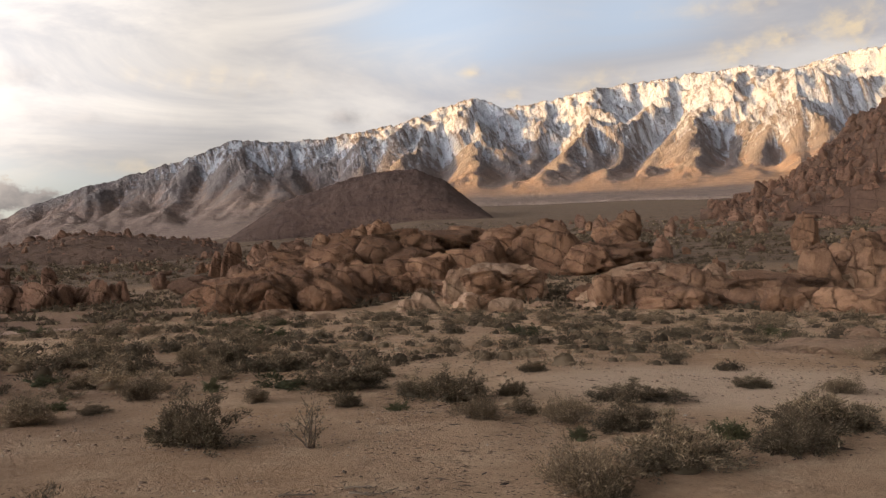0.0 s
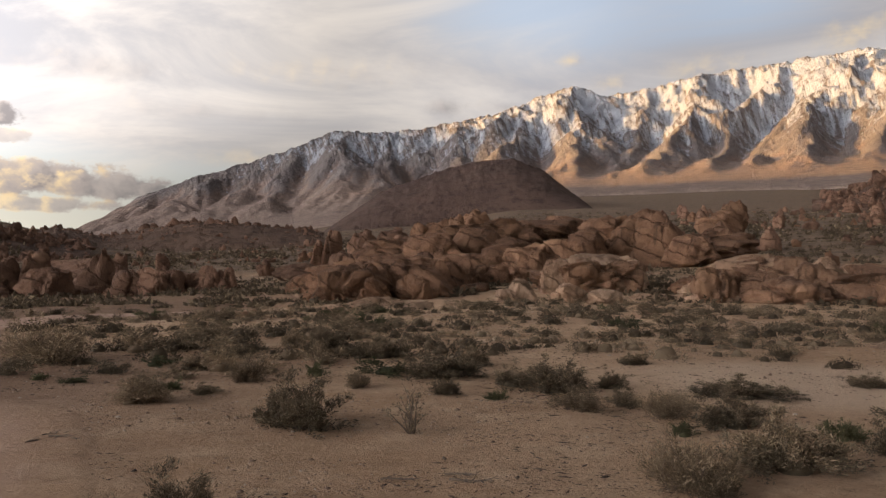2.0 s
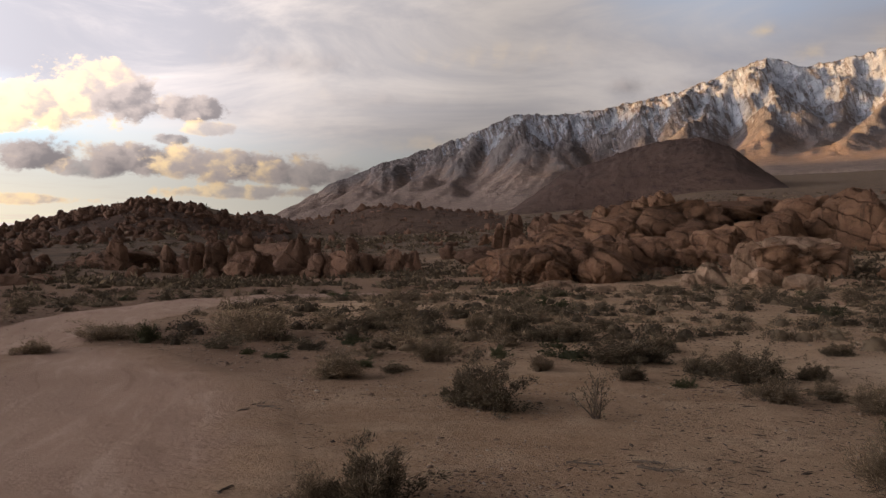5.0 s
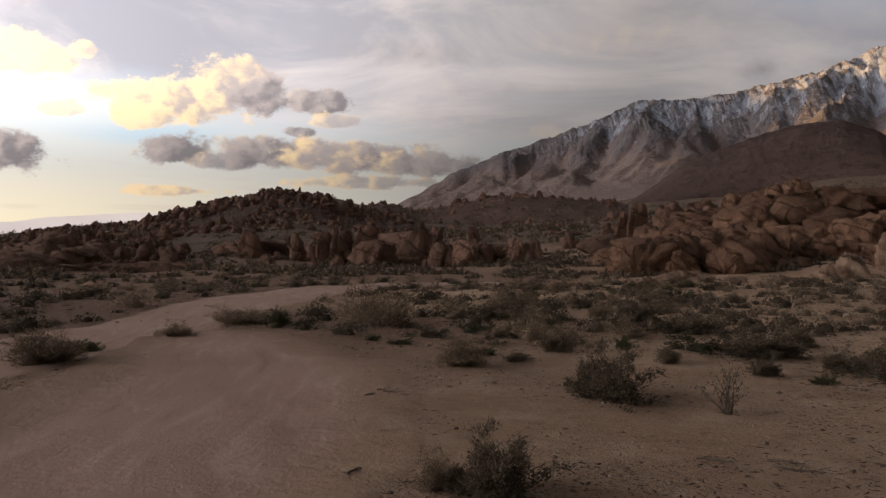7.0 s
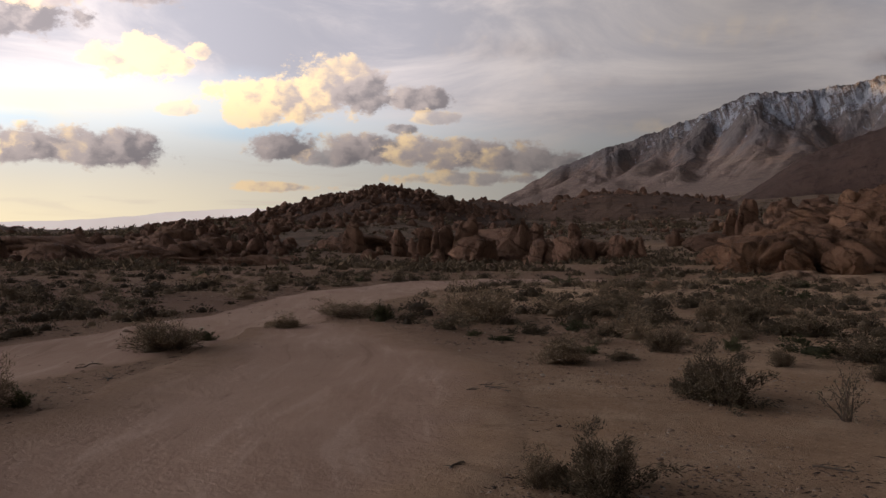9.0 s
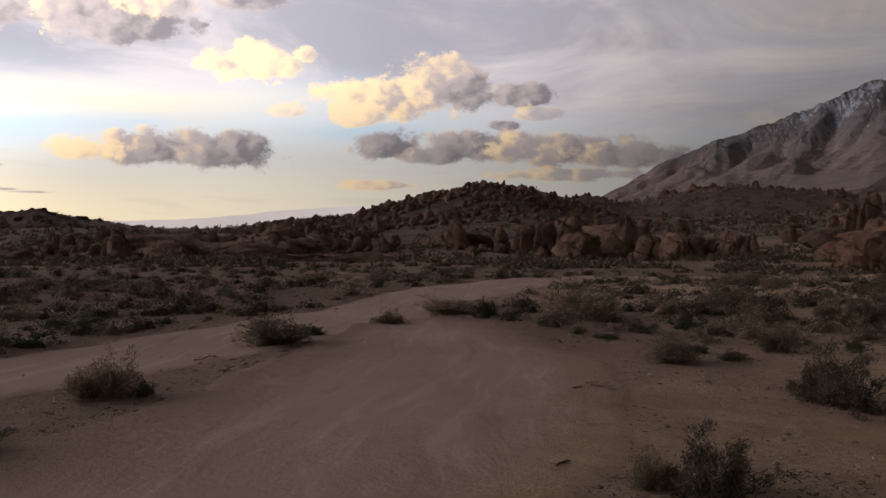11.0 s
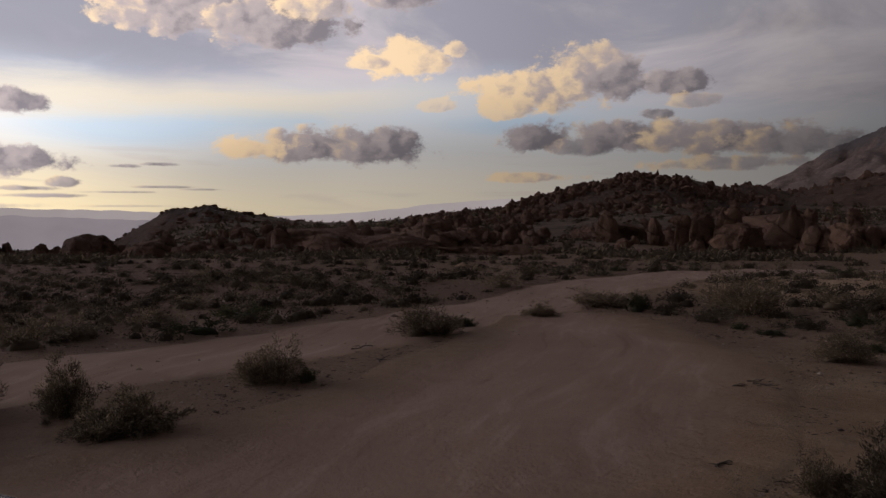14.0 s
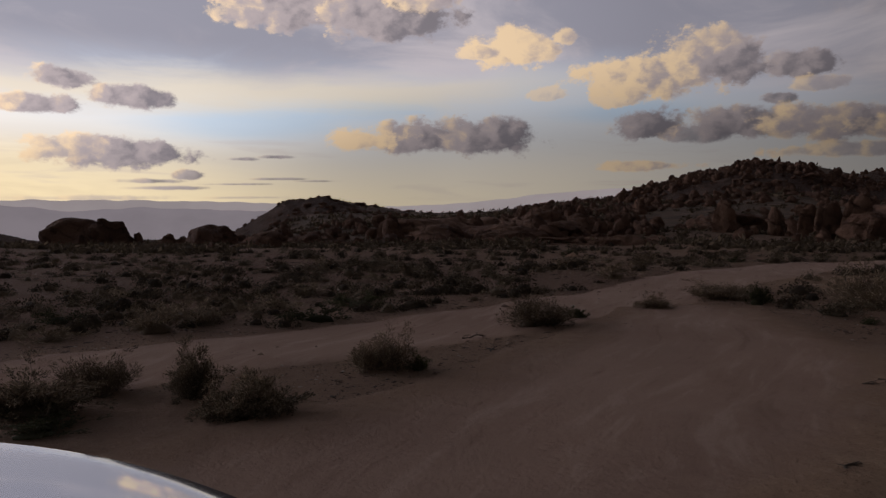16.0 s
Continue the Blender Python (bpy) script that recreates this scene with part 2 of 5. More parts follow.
CLOUD = cloud_group()
out = base
for kind, edge_width in ((WISPS, 2.2), (CLOUDS_HIGH, 0.42), (CLOUDS_TOWER, 0.42), (CLOUDS_LOW, 0.5), (CLOUDS_EAST, 0.5), (BARS, 1.0)):
    for a0, e0, wa, he, dark, thick in kind:
        n = w.node("ShaderNodeGroup", node_tree=CLOUD)
        for k, value in enumerate((az, el, puff, relief, fray, a0, e0, wa, he, dark, thick, edge_width, out)):
            w.put(n.inputs[k], value)
        out = S(w, n.outputs[0])
ux, uy = bearing(SUN_AZ + 18, math.cos(radians(16)))
halo = dx * ux + dy * uy + dz * math.sin(radians(16))
strength = (0.84 + 3.7 * w.step(-0.12, 1.12, toward)) * (1.0 - 0.82 * w.step(17.0, 46.0, el)) * (1.0 + 5.0 * w.step(0.86, 1.0, halo))
strength = strength * (1.0 - 0.1 * w.step(8.0, 16.0, az) * w.step(30.0, 22.0, az)) * (1.0 + 0.16 * w.step(14.0, 24.0, az) * w.step(46.0, 36.0, az) * w.step(4.0, 8.0, el)) * (1.0 - 0.2 * w.step(6.0, 3.0, el) * w.step(58.0, 70.0, az)) * (1.0 - 0.47 * w.step(11.0, 4.0, el) * w.step(82.0, 60.0, az) * w.step(5.0, 25.0, az)) * (1.0 + 0.2 * w.step(-12.0, 2.0, az) * w.step(30.0, 20.0, az) * w.step(7.0, 12.0, el))
out = w.mix(w.step(-10.0, 30.0, az) * w.step(26.0, 14.0, el), out, w.mix(1.0, out, (1.03, 0.985, 0.89), "MULTIPLY"))
final = w.tint(out, strength)
bg = w.node("ShaderNodeBackground")
w.put(bg.inputs[0], final)
bg.inputs[1].default_value = 1.0
w.tree.links.new(bg.outputs[0], w.node("ShaderNodeOutputWorld").inputs[0])
scene.world = world
world.cycles.sampling_method = "MANUAL"
world.cycles.sample_map_resolution = 1024

sun = bpy.data.lights.new("sun", "SUN")
sun.energy, sun.angle, sun.color = 11.5, radians(0.6), (1.0, 0.57, 0.18)
lx, ly = bearing(SUN_AZ, 100.0)
new("sun", sun).matrix_world = look((lx, ly, 100 * math.tan(radians(SUN_EL))), (0, 0, 0))


# ---------------------------------------------------------------- materials
def material(name):
    m = bpy.data.materials.new(name)
    m.use_nodes = True
    t = Tree(m.node_tree)
    p = m.node_tree.nodes["Principled BSDF"]
    return m, t, p


def bump(t, p, height, strength, distance):
    n = t.node("ShaderNodeBump")
    n.inputs["Strength"].default_value, n.inputs["Distance"].default_value = strength, distance
    t.put(n.inputs["Height"], height)
    t.tree.links.new(n.outputs[0], p.inputs["Normal"])


def place_of(t):
    return S(t, t.node("ShaderNodeNewGeometry").outputs["Position"])


WASH = (4.2, 11.6)      # centre of the bare wash


def sand_colour(t, v, a=(0.38, 0.237, 0.138), b=(0.51, 0.345, 0.215), c=(0.58, 0.415, 0.27)):
    """Colour and relief of the desert floor."""
    x, y, z = t.split(v)
    far = t.math("SQRT", x * x + y * y)
    big, mid, grain = t.noise(v, 0.12, 6, 0.6), t.noise(v, 1.1, 8, 0.7), t.noise(v, 30.0, 6, 0.8)
    col = t.mix(t.step(0.35, 0.66, big), a, b)
    col = t.mix(t.step(0.45, 0.7, mid) * 0.75, col, c)
    col = t.mix(t.step(0.52, 0.66, grain) * 0.65, col, tuple(k * 0.42 for k in a))
    col = t.mix(t.step(0.6, 0.7, t.noise(v, 75.0, 3, 0.7)) * 0.45, col, tuple(min(1, k * 1.7) for k in a))
    patch, fleck = t.noise(v, 3.5, 7, 0.75), t.noise(v, 14.0, 6, 0.75)
    col = t.mix(t.step(0.50, 0.68, patch) * 0.55, col, tuple(k * 0.55 for k in a))
    col = t.mix(t.step(0.52, 0.66, fleck) * 0.4, col, tuple(min(1, k * 1.25) for k in c))
    litter = t.step(0.56, 0.66, t.noise(v, 5.0, 8, 0.82)) * t.step(0.38, 0.6, t.noise(v, 0.5, 4, 0.6))
    col = t.mix(litter * 0.7, col, (0.115, 0.072, 0.046))
    # a pale sandy wash
    u, k = (x - WASH[0]) / 3.4, (y - WASH[1]) / 2.6
    col = t.mix(t.step(1.15, 0.5, t.math("SQRT", u * u + k * k) + (mid - 0.5) * 0.9) * 0.6, col, (0.66, 0.50, 0.36))
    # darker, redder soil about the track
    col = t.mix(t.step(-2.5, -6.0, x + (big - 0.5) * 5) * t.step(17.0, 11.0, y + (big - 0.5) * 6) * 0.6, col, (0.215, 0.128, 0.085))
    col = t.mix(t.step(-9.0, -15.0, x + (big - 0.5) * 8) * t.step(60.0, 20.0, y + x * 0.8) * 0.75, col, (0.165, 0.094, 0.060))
    # far off the plain is closed with low scrub
    cover = t.mix(t.step(0.35, 0.65, t.noise(v, 0.25, 7, 0.75)), (0.075, 0.055, 0.037), (0.155, 0.102, 0.067))
    col = t.mix(t.step(34, 100, far + (big - 0.5) * 80) * 0.9, col, cover)
    return col, mid * 0.9 + grain * 0.45 + patch * 1.1 + fleck * 0.7


def sand_material():
    m, t, p = material("desert_sand")
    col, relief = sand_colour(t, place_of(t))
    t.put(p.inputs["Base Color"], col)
    p.inputs["Roughness"].default_value = 0.95
    p.inputs["Specular IOR Level"].default_value = 0.15
    bump(t, p, relief, 1.0, 0.09)
    return m


def road_material():
    m, t, p = material("packed_dirt")
    v = place_of(t)
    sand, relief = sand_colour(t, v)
    x, y, z = t.split(v)
    bend = t.noise(v, 0.18, 3, 0.5)
    along = t.vector(x * 1.0 + y * 0.75 + bend * 2.2, (y - x * 0.75) * 0.14, z)
    streaks, big, grain = t.noise(along, 3.0, 8, 0.66, 0.5), t.noise(v, 0.35, 5, 0.65), t.noise(v, 45.0, 4, 0.75)
    col = t.mix(t.step(0.3, 0.7, big), (0.325, 0.208, 0.144), (0.385, 0.258, 0.185))
    col = t.mix(t.step(0.50, 0.66, streaks) * 0.75, col, (0.45, 0.315, 0.232))
    col = t.mix(t.step(0.47, 0.28, streaks) * 0.5, col, (0.205, 0.125, 0.082))
    col = t.mix(t.step(0.55, 0.68, grain) * 0.4, col, (0.2, 0.125, 0.08))
    worn = t.step(0.15, 0.95, S(t, t.node("ShaderNodeAttribute", attribute_name="wear").outputs["Fac"]) + (t.noise(v, 1.6, 7, 0.7) - 0.5) * 0.9)
    t.put(p.inputs["Base Color"], t.mix(worn, sand, col))
    p.inputs["Roughness"].default_value = 0.95
    p.inputs["Specular IOR Level"].default_value = 0.15
    bump(t, p, relief * (1.0 - worn * 0.7) + streaks * 0.2, 0.9, 0.07)
    return m


SAND = sand_material()
ROAD = road_material()


def rock_material(name, light, mid, dark, scale=1.0, joints=0.55):
    """Weathered granite: tan and rust, dark varnish, long cracks."""
    m, t, p = material(name)
    v = place_of(t)
    rnd = S(t, t.node("ShaderNodeObjectInfo").outputs["Random"])
    n1, n2, n3 = t.noise(v, 0.3 * scale, 7, 0.65, 0.6), t.noise(v, 1.6 * scale, 8, 0.7, 0.3), t.noise(v, 9 * scale, 6, 0.75)
    tall = t.scaled(v, (1.0, 1.0, 0.2))
    drips = t.noise(tall, 1.3 * scale, 8, 0.7, 0.6)
    col = t.mix(t.step(0.36, 0.64, n1), mid, light)
    col = t.mix(t.step(0.48, 0.68, n2) * 0.45, col, dark)
    col = t.mix(t.step(0.54, 0.70, drips) * 0.55, col, tuple(c * 0.5 for c in dark))
    col = t.mix(t.step(0.52, 0.66, n3) * 0.4, col, tuple(min(1, c * 1.3) for c in light))
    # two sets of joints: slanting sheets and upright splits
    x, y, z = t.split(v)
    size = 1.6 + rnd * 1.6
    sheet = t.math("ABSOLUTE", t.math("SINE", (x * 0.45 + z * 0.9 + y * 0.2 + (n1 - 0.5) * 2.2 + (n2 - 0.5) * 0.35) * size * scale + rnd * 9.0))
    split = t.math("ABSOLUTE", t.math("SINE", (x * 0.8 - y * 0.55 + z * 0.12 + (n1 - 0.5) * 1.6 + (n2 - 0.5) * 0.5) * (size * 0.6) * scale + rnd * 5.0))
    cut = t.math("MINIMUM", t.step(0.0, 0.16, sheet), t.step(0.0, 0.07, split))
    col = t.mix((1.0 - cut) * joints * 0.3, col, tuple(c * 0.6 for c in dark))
    col = t.tint(col, 0.62 + rnd * 0.42)
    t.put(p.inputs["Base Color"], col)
    p.inputs["Roughness"].default_value = 0.92
    p.inputs["Specular IOR Level"].default_value = 0.15
    bump(t, p, n2 * 0.6 + n3 * 0.3 + drips * 0.5 + cut * (joints * 1.6) + sheet * (joints * 0.5), 1.0, 0.42 / scale)
    return m


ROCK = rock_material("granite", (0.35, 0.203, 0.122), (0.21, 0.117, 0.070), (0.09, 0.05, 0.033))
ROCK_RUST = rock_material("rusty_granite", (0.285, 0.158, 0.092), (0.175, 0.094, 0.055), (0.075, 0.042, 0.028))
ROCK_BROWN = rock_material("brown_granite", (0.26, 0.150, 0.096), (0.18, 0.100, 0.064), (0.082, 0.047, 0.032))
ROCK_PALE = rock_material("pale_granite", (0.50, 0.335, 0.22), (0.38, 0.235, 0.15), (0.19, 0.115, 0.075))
# darkest granite; its colour also holds the backlit shade of the eastern rocks
ROCK_DARK = rock_material("shaded_dark_granite", (0.21, 0.118, 0.076), (0.15, 0.084, 0.056), (0.075, 0.043, 0.03))


def leaf_material(name, a, b, c, thin=0.0):
    m, t, p = material(name)
    isl = S(t, t.node("ShaderNodeNewGeometry").outputs["Random Per Island"])
    rnd = S(t, t.node("ShaderNodeObjectInfo").outputs["Random"])
    col = t.mix(t.step(0.1, 0.9, isl), a, b)
    col = t.mix(t.step(0.8, 0.97, isl), col, c)
    col = t.tint(col, 0.7 + rnd * 0.6)
    t.put(p.inputs["Base Color"], col)
    p.inputs["Roughness"].default_value = 0.8
    p.inputs["Specular IOR Level"].default_value = 0.2
    if thin:
        through_leaf, both = t.node("ShaderNodeBsdfTranslucent"), t.node("ShaderNodeMixShader")
        t.put(through_leaf.inputs["Color"], col)
        both.inputs[0].default_value = thin
        for k, shader in ((1, p), (2, through_leaf)):
            t.tree.links.new(shader.outputs[0], both.inputs[k])
        t.tree.links.new(both.outputs[0], t.tree.nodes["Material Output"].inputs[0])
    return m


LEAF_SAGE = leaf_material("sage_leaves", (0.080, 0.061, 0.038), (0.15, 0.116, 0.074), (0.29, 0.225, 0.148), 0.4)
LEAF_DRY = leaf_material("dry_twigs", (0.14, 0.10, 0.062), (0.23, 0.168, 0.106), (0.42, 0.32, 0.21), 0.4)
LEAF_GREEN = leaf_material("green_leaves", (0.056, 0.056, 0.026), (0.088, 0.083, 0.04), (0.14, 0.122, 0.064), 0.4)
STEM = leaf_material("grey_stems", (0.085, 0.062, 0.044), (0.15, 0.11, 0.08), (0.27, 0.21, 0.155))
STONE = leaf_material("loose_stone", (0.20, 0.13, 0.09), (0.36, 0.25, 0.17), (0.52, 0.42, 0.32))
LITTER = leaf_material("leaf_litter", (0.075, 0.05, 0.034), (0.14, 0.095, 0.062), (0.24, 0.17, 0.11))
LEAF_FAR = leaf_material("far_sage_leaves", (0.066, 0.048, 0.030), (0.112, 0.082, 0.051), (0.215, 0.160, 0.100), 0.4)
LEAF_STRAW = leaf_material("far_straw_scrub", (0.12, 0.087, 0.055), (0.175, 0.128, 0.082), (0.24, 0.18, 0.12), 0.4)
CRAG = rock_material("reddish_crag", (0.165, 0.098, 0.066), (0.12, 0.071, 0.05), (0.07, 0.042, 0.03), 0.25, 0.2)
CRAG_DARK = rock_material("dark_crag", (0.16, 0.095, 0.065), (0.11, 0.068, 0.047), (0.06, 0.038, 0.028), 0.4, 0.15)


# ---------------------------------------------------------------- lie of the land
BEARINGS = [-30, -12, 0, 10, 20, 28, 38, 48, 60, 68, 75, 88]
RANGES = [0.0, 22.0, 40.0, 80.0, 150.0, 220.0, 350.0, 700.0, 1500.0]
# slope angle, in degrees, at which the land at each range lies above eye height, by bearing
SLOPES = np.array([
    (0.2, 2.1, 2.9, 3.5, 4.0, 4.7), (0.2, 2.1, 2.9, 3.4, 4.0, 4.8), (-0.2, 1.8, 2.6, 3.2, 3.9, 4.6), (-0.8, 0.8, 1.5, 2.1, 2.6, 3.0),
    (-1.0, 0.6, 1.2, 1.6, 1.8, 1.9), (-1.5, 0.1, 0.9, 1.4, 1.5, 1.3), (-1.5, 1.3, 2.7, 1.6, 0.2, -1.2), (-1.5, 0.3, 0.6, 0.3, -1.0, -1.8),
    (-2.0, -0.5, -0.3, -0.6, -1.6, -2.2), (-2.2, -0.8, 0.7, 0.2, -1.6, -2.3), (-2.3, -2.0, -2.1, -2.3, -2.5, -2.7), (-2.3, -2.0, -2.0, -2.2, -2.5, -2.7)])
EYE = 1.6
heights = np.zeros((len(BEARINGS), len(RANGES)))
heights[:, 2] = -0.25
heights[:, 3:] = EYE + np.array(RANGES[3:]) * np.tan(np.radians(SLOPES))


def land(x, y, rough=True):
    """Height of the ground."""
    x, y = np.asarray(x, float), np.asarray(y, float)
    r, a = np.hypot(x, y), np.degrees(np.arctan2(-x, y))
    a = np.where(a < -151, a + 360, a)
    knots = np.array([-150] + BEARINGS + [150, 210])
    table = np.vstack([heights[0] * 0.6 + heights[-1] * 0.4, heights, heights[-1], heights[0] * 0.6 + heights[-1] * 0.4])
    i = np.clip(np.searchsorted(knots, a) - 1, 0, len(knots) - 2)
    f = np.clip((a - knots[i]) / (knots[i + 1] - knots[i]), 0, 1)
    f = f * f * (3 - 2 * f)
    j = np.clip(np.searchsorted(RANGES, r) - 1, 0, len(RANGES) - 2)
    rk = np.array(RANGES)
    g = np.clip((r - rk[j]) / (rk[j + 1] - rk[j]), 0, 1)
    z = (table[i, j] * (1 - f) + table[i + 1, j] * f) * (1 - g) + (table[i, j + 1] * (1 - f) + table[i + 1, j + 1] * f) * g
    if rough:
        k = smooth(12, 60, r)
        z = z + 0.035 * fbm(x * 0.5, y * 0.5, 0, 3, 5) * smooth(2, 6, r) + k * 0.35 * fbm(x * 0.06, y * 0.06, 0, 4, 9) + smooth(120, 400, r) * 1.6 * fbm(x * 0.015, y * 0.015, 0, 4, 17)
    return z


az_fine = np.concatenate([np.arange(-34, 94, 0.25), np.arange(94, 326, 4.0)])
r_fine = np.concatenate([[0.02], np.geomspace(0.5, 1600, 250), [2500, 5000, 12000]])
A, R = np.meshgrid(az_fine, r_fine)
gx, gy = bearing(A, R)
gz = land(gx, gy)
gz = np.where((A < 36) | (A > 300), np.where(R > 1650, -80.0, gz - 25 * smooth(1500, 1600, R)), gz)
gz = np.where((R > 1700) & (A > 36) & (A < 300), land(gx * 1500 / R, gy * 1500 / R, False) + (R - 1500) * np.where((A > 35) & (A < 330), -0.02, 0.01), gz)
me = mesh_of("ground", np.stack([gx, gy, gz], -1).reshape(-1, 3), grid_faces(len(r_fine), len(az_fine), True)[:, ::-1])
shade_smooth(me)
me.materials.append(SAND)
ground = tagged(new("ground", me), "tan desert sand with fine gravel and dry litter", "ground", kind="structure")


# ---------------------------------------------------------------- dirt road and turnout
def ribbon(name, line, label, lift, fade):
    """A packed dirt strip that follows the land: centre x, y and half width, in order."""
    pts = np.array(line, float) + (0, 0, 0.6 - 0.25 * fade)
    s = np.concatenate([[0], np.cumsum(np.hypot(*np.diff(pts[:, :2], axis=0).T))])
    n = int(s[-1] / 0.25)
    q = np.linspace(0, s[-1], n)
    k = np.array([np.interp(q, s, pts[:, c]) for c in range(3)]).T
    for _ in range(14):
        k[1:-1] = (k[:-2] + k[1:-1] * 2 + k[2:]) / 4
    d = np.gradient(k[:, :2], axis=0)
    d /= np.linalg.norm(d, axis=1)[:, None]
    side = np.stack([d[:, 1], -d[:, 0]], -1)
    across = np.linspace(-1, 1, 33)
    X = k[:, None, 0] + side[:, None, 0] * across * k[:, None, 2]
    Y = k[:, None, 1] + side[:, None, 1] * across * k[:, None, 2]
    ends = smooth(0, 1.2, q)[:, None] * smooth(0, 1.2, q[-1] - q)[:, None]
    edge = (1 - np.abs(across))[None, :] * k[:, None, 2] + 0.12 * fbm(X * 0.8, Y * 0.8, 0, 4, 31)
    ruts = 0.004 * fbm(across[None, :] * k[:, None, 2] * 2.2, q[:, None] * 0.06, 0, 3, 41)
    Z = land(X, Y) - 0.05 + (0.05 + lift) * smooth(0.0, 0.5, edge) * ends + ruts
    me = mesh_of(name, np.stack([X, Y, Z], -1).reshape(-1, 3), grid_faces(n, 33))
    wear = me.attributes.new("wear", "FLOAT", "POINT")
    wear.data.foreach_set("value", (smooth(0.0, fade, edge) * ends).ravel().astype(np.float32))
    shade_smooth(me)
    me.materials.append(ROAD)
    return tagged(new(name, me), label, "dirt road", kind="structure")


ROAD_LINE = [(-8.5, -9, 1.2), (-8.7, -4, 1.2), (-8.9, 0.2, 1.15), (-9.25, 2.4, 1.2), (-9.6, 4.6, 1.15), (-10.1, 7.0, 1.0), (-11.0, 9.8, 1.2), (-12.7, 13.4, 1.3), (-14.6, 19.0, 1.3), (-15.5, 24.5, 1.4), (-15.2, 28.0, 1.4), (-13.6, 30.8, 1.4), (-10.8, 32.5, 1.2)]
TURNOUT_LINE = [(-10.5, 10.2, 1.1), (-8.7, 9.0, 1.4), (-6.7, 7.3, 2.1), (-5.0, 4.6, 2.25), (-3.9, 1.5, 2.15), (-3.3, -4, 2.3), (-3.2, -9, 2.3)]
ribbon("road", ROAD_LINE, "pale packed dirt track winding between sagebrush", 0.012, 0.7)
ribbon("turnout", TURNOUT_LINE, "worn tan dirt turnout with faint tyre streaks", 0.02, 1.7)


def on_track(x, y, margin=0.0):
    for line in (ROAD_LINE, TURNOUT_LINE):
        for (x0, y0, w0), (x1, y1, w1) in zip(line, line[1:]):
            ux, uy = x1 - x0, y1 - y0
            f = min(1, max(0, ((x - x0) * ux + (y - y0) * uy) / (ux * ux + uy * uy)))
            if math.hypot(x - x0 - f * ux, y - y0 - f * uy) < w0 + f * (w1 - w0) + margin:
                return True
    return False


# ---------------------------------------------------------------- mountains
def mountain_material():
    m, t, p = material("snowy_granite_range")
    g = t.node("ShaderNodeNewGeometry")
    v, normal = S(t, g.outputs["Position"]), S(t, g.outputs["Normal"])
    x, y, z = t.split(v)
    warm = t.node("ShaderNodeVectorMath", operation="DOT_PRODUCT")
    t.put(warm.inputs[0], normal)
    warm.inputs[1].default_value = (*bearing(95.0), 0.0)
    sunny = S(t, warm.outputs["Value"])
    n1, n2, n3, n4 = t.noise(v, 0.004, 6, 0.6), t.noise(v, 0.02, 7, 0.7), t.noise(v, 0.08, 5, 0.75), t.noise(v, 0.25, 4, 0.75)
    rock = t.mix(t.step(0.35, 0.65, n2), (0.15, 0.13, 0.126), (0.225, 0.193, 0.182))
    rock = t.mix(t.step(0.5, 0.7, n3) * 0.5, rock, (0.10, 0.09, 0.09))
    sage = t.mix(t.step(0.4, 0.65, n3), (0.25, 0.182, 0.148), (0.37, 0.275, 0.222))
    sage = t.mix(t.step(0.5, 0.64, n2) * 0.5, sage, (0.16, 0.128, 0.115))
    gully = S(t, t.node("ShaderNodeAttribute", attribute_name="gully").outputs["Fac"])
    climb = S(t, t.node("ShaderNodeAttribute", attribute_name="climb").outputs["Fac"])
    col = t.mix(t.step(0.28, 0.46, climb + (n1 - 0.5) * 0.35 + (n2 - 0.5) * 0.2 - gully * 0.12), sage, rock)
    streak = t.noise(t.scaled(v, (1.0, 1.0, 0.35)), 0.03, 7, 0.65, 0.2)
    far = t.math("SQRT", x * x + y * y)
    runnel = t.noise(t.vector(t.math("ARCTAN2", x, y) * 190.0 + z * 0.012, far * 0.006, z * 0.002), 1.0, 6, 0.65, 0.4)
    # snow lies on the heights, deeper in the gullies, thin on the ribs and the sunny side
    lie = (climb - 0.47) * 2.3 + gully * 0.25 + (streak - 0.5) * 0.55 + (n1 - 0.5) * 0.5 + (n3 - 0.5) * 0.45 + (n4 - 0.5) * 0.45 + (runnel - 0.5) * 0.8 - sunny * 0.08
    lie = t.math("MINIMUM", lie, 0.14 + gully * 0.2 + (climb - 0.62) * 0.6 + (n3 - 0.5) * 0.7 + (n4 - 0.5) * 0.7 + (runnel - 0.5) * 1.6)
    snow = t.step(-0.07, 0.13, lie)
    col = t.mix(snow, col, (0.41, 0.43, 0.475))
    t.put(p.inputs["Base Color"], col)
    p.inputs["Roughness"].default_value = 0.9
    p.inputs["Specular IOR Level"].default_value = 0.1
    bump(t, p, n2 * 0.7 + n3 * 0.5 + streak * 0.4 + runnel * t.step(0.3, 0.5, climb), 1.0, 20.0)
    return m


CREST = [(-60, 14.5), (-45, 14.2), (-28.7, 13.55), (-25.9, 13.35), (-23.3, 12.7), (-20.9, 13.3), (-16.2, 12.85), (-11.3, 12.5), (-7.1, 11.7), (-4.3, 11.4), (-2.7, 12.1), (-1.5, 11.9),
         (3.2, 10.25), (8.7, 9.3), (11.8, 9.0), (14.3, 9.1), (17.4, 7.7), (23.8, 5.6), (26.5, 4.6), (28.4, 3.5), (31.0, 2.1), (36.0, -0.5)]
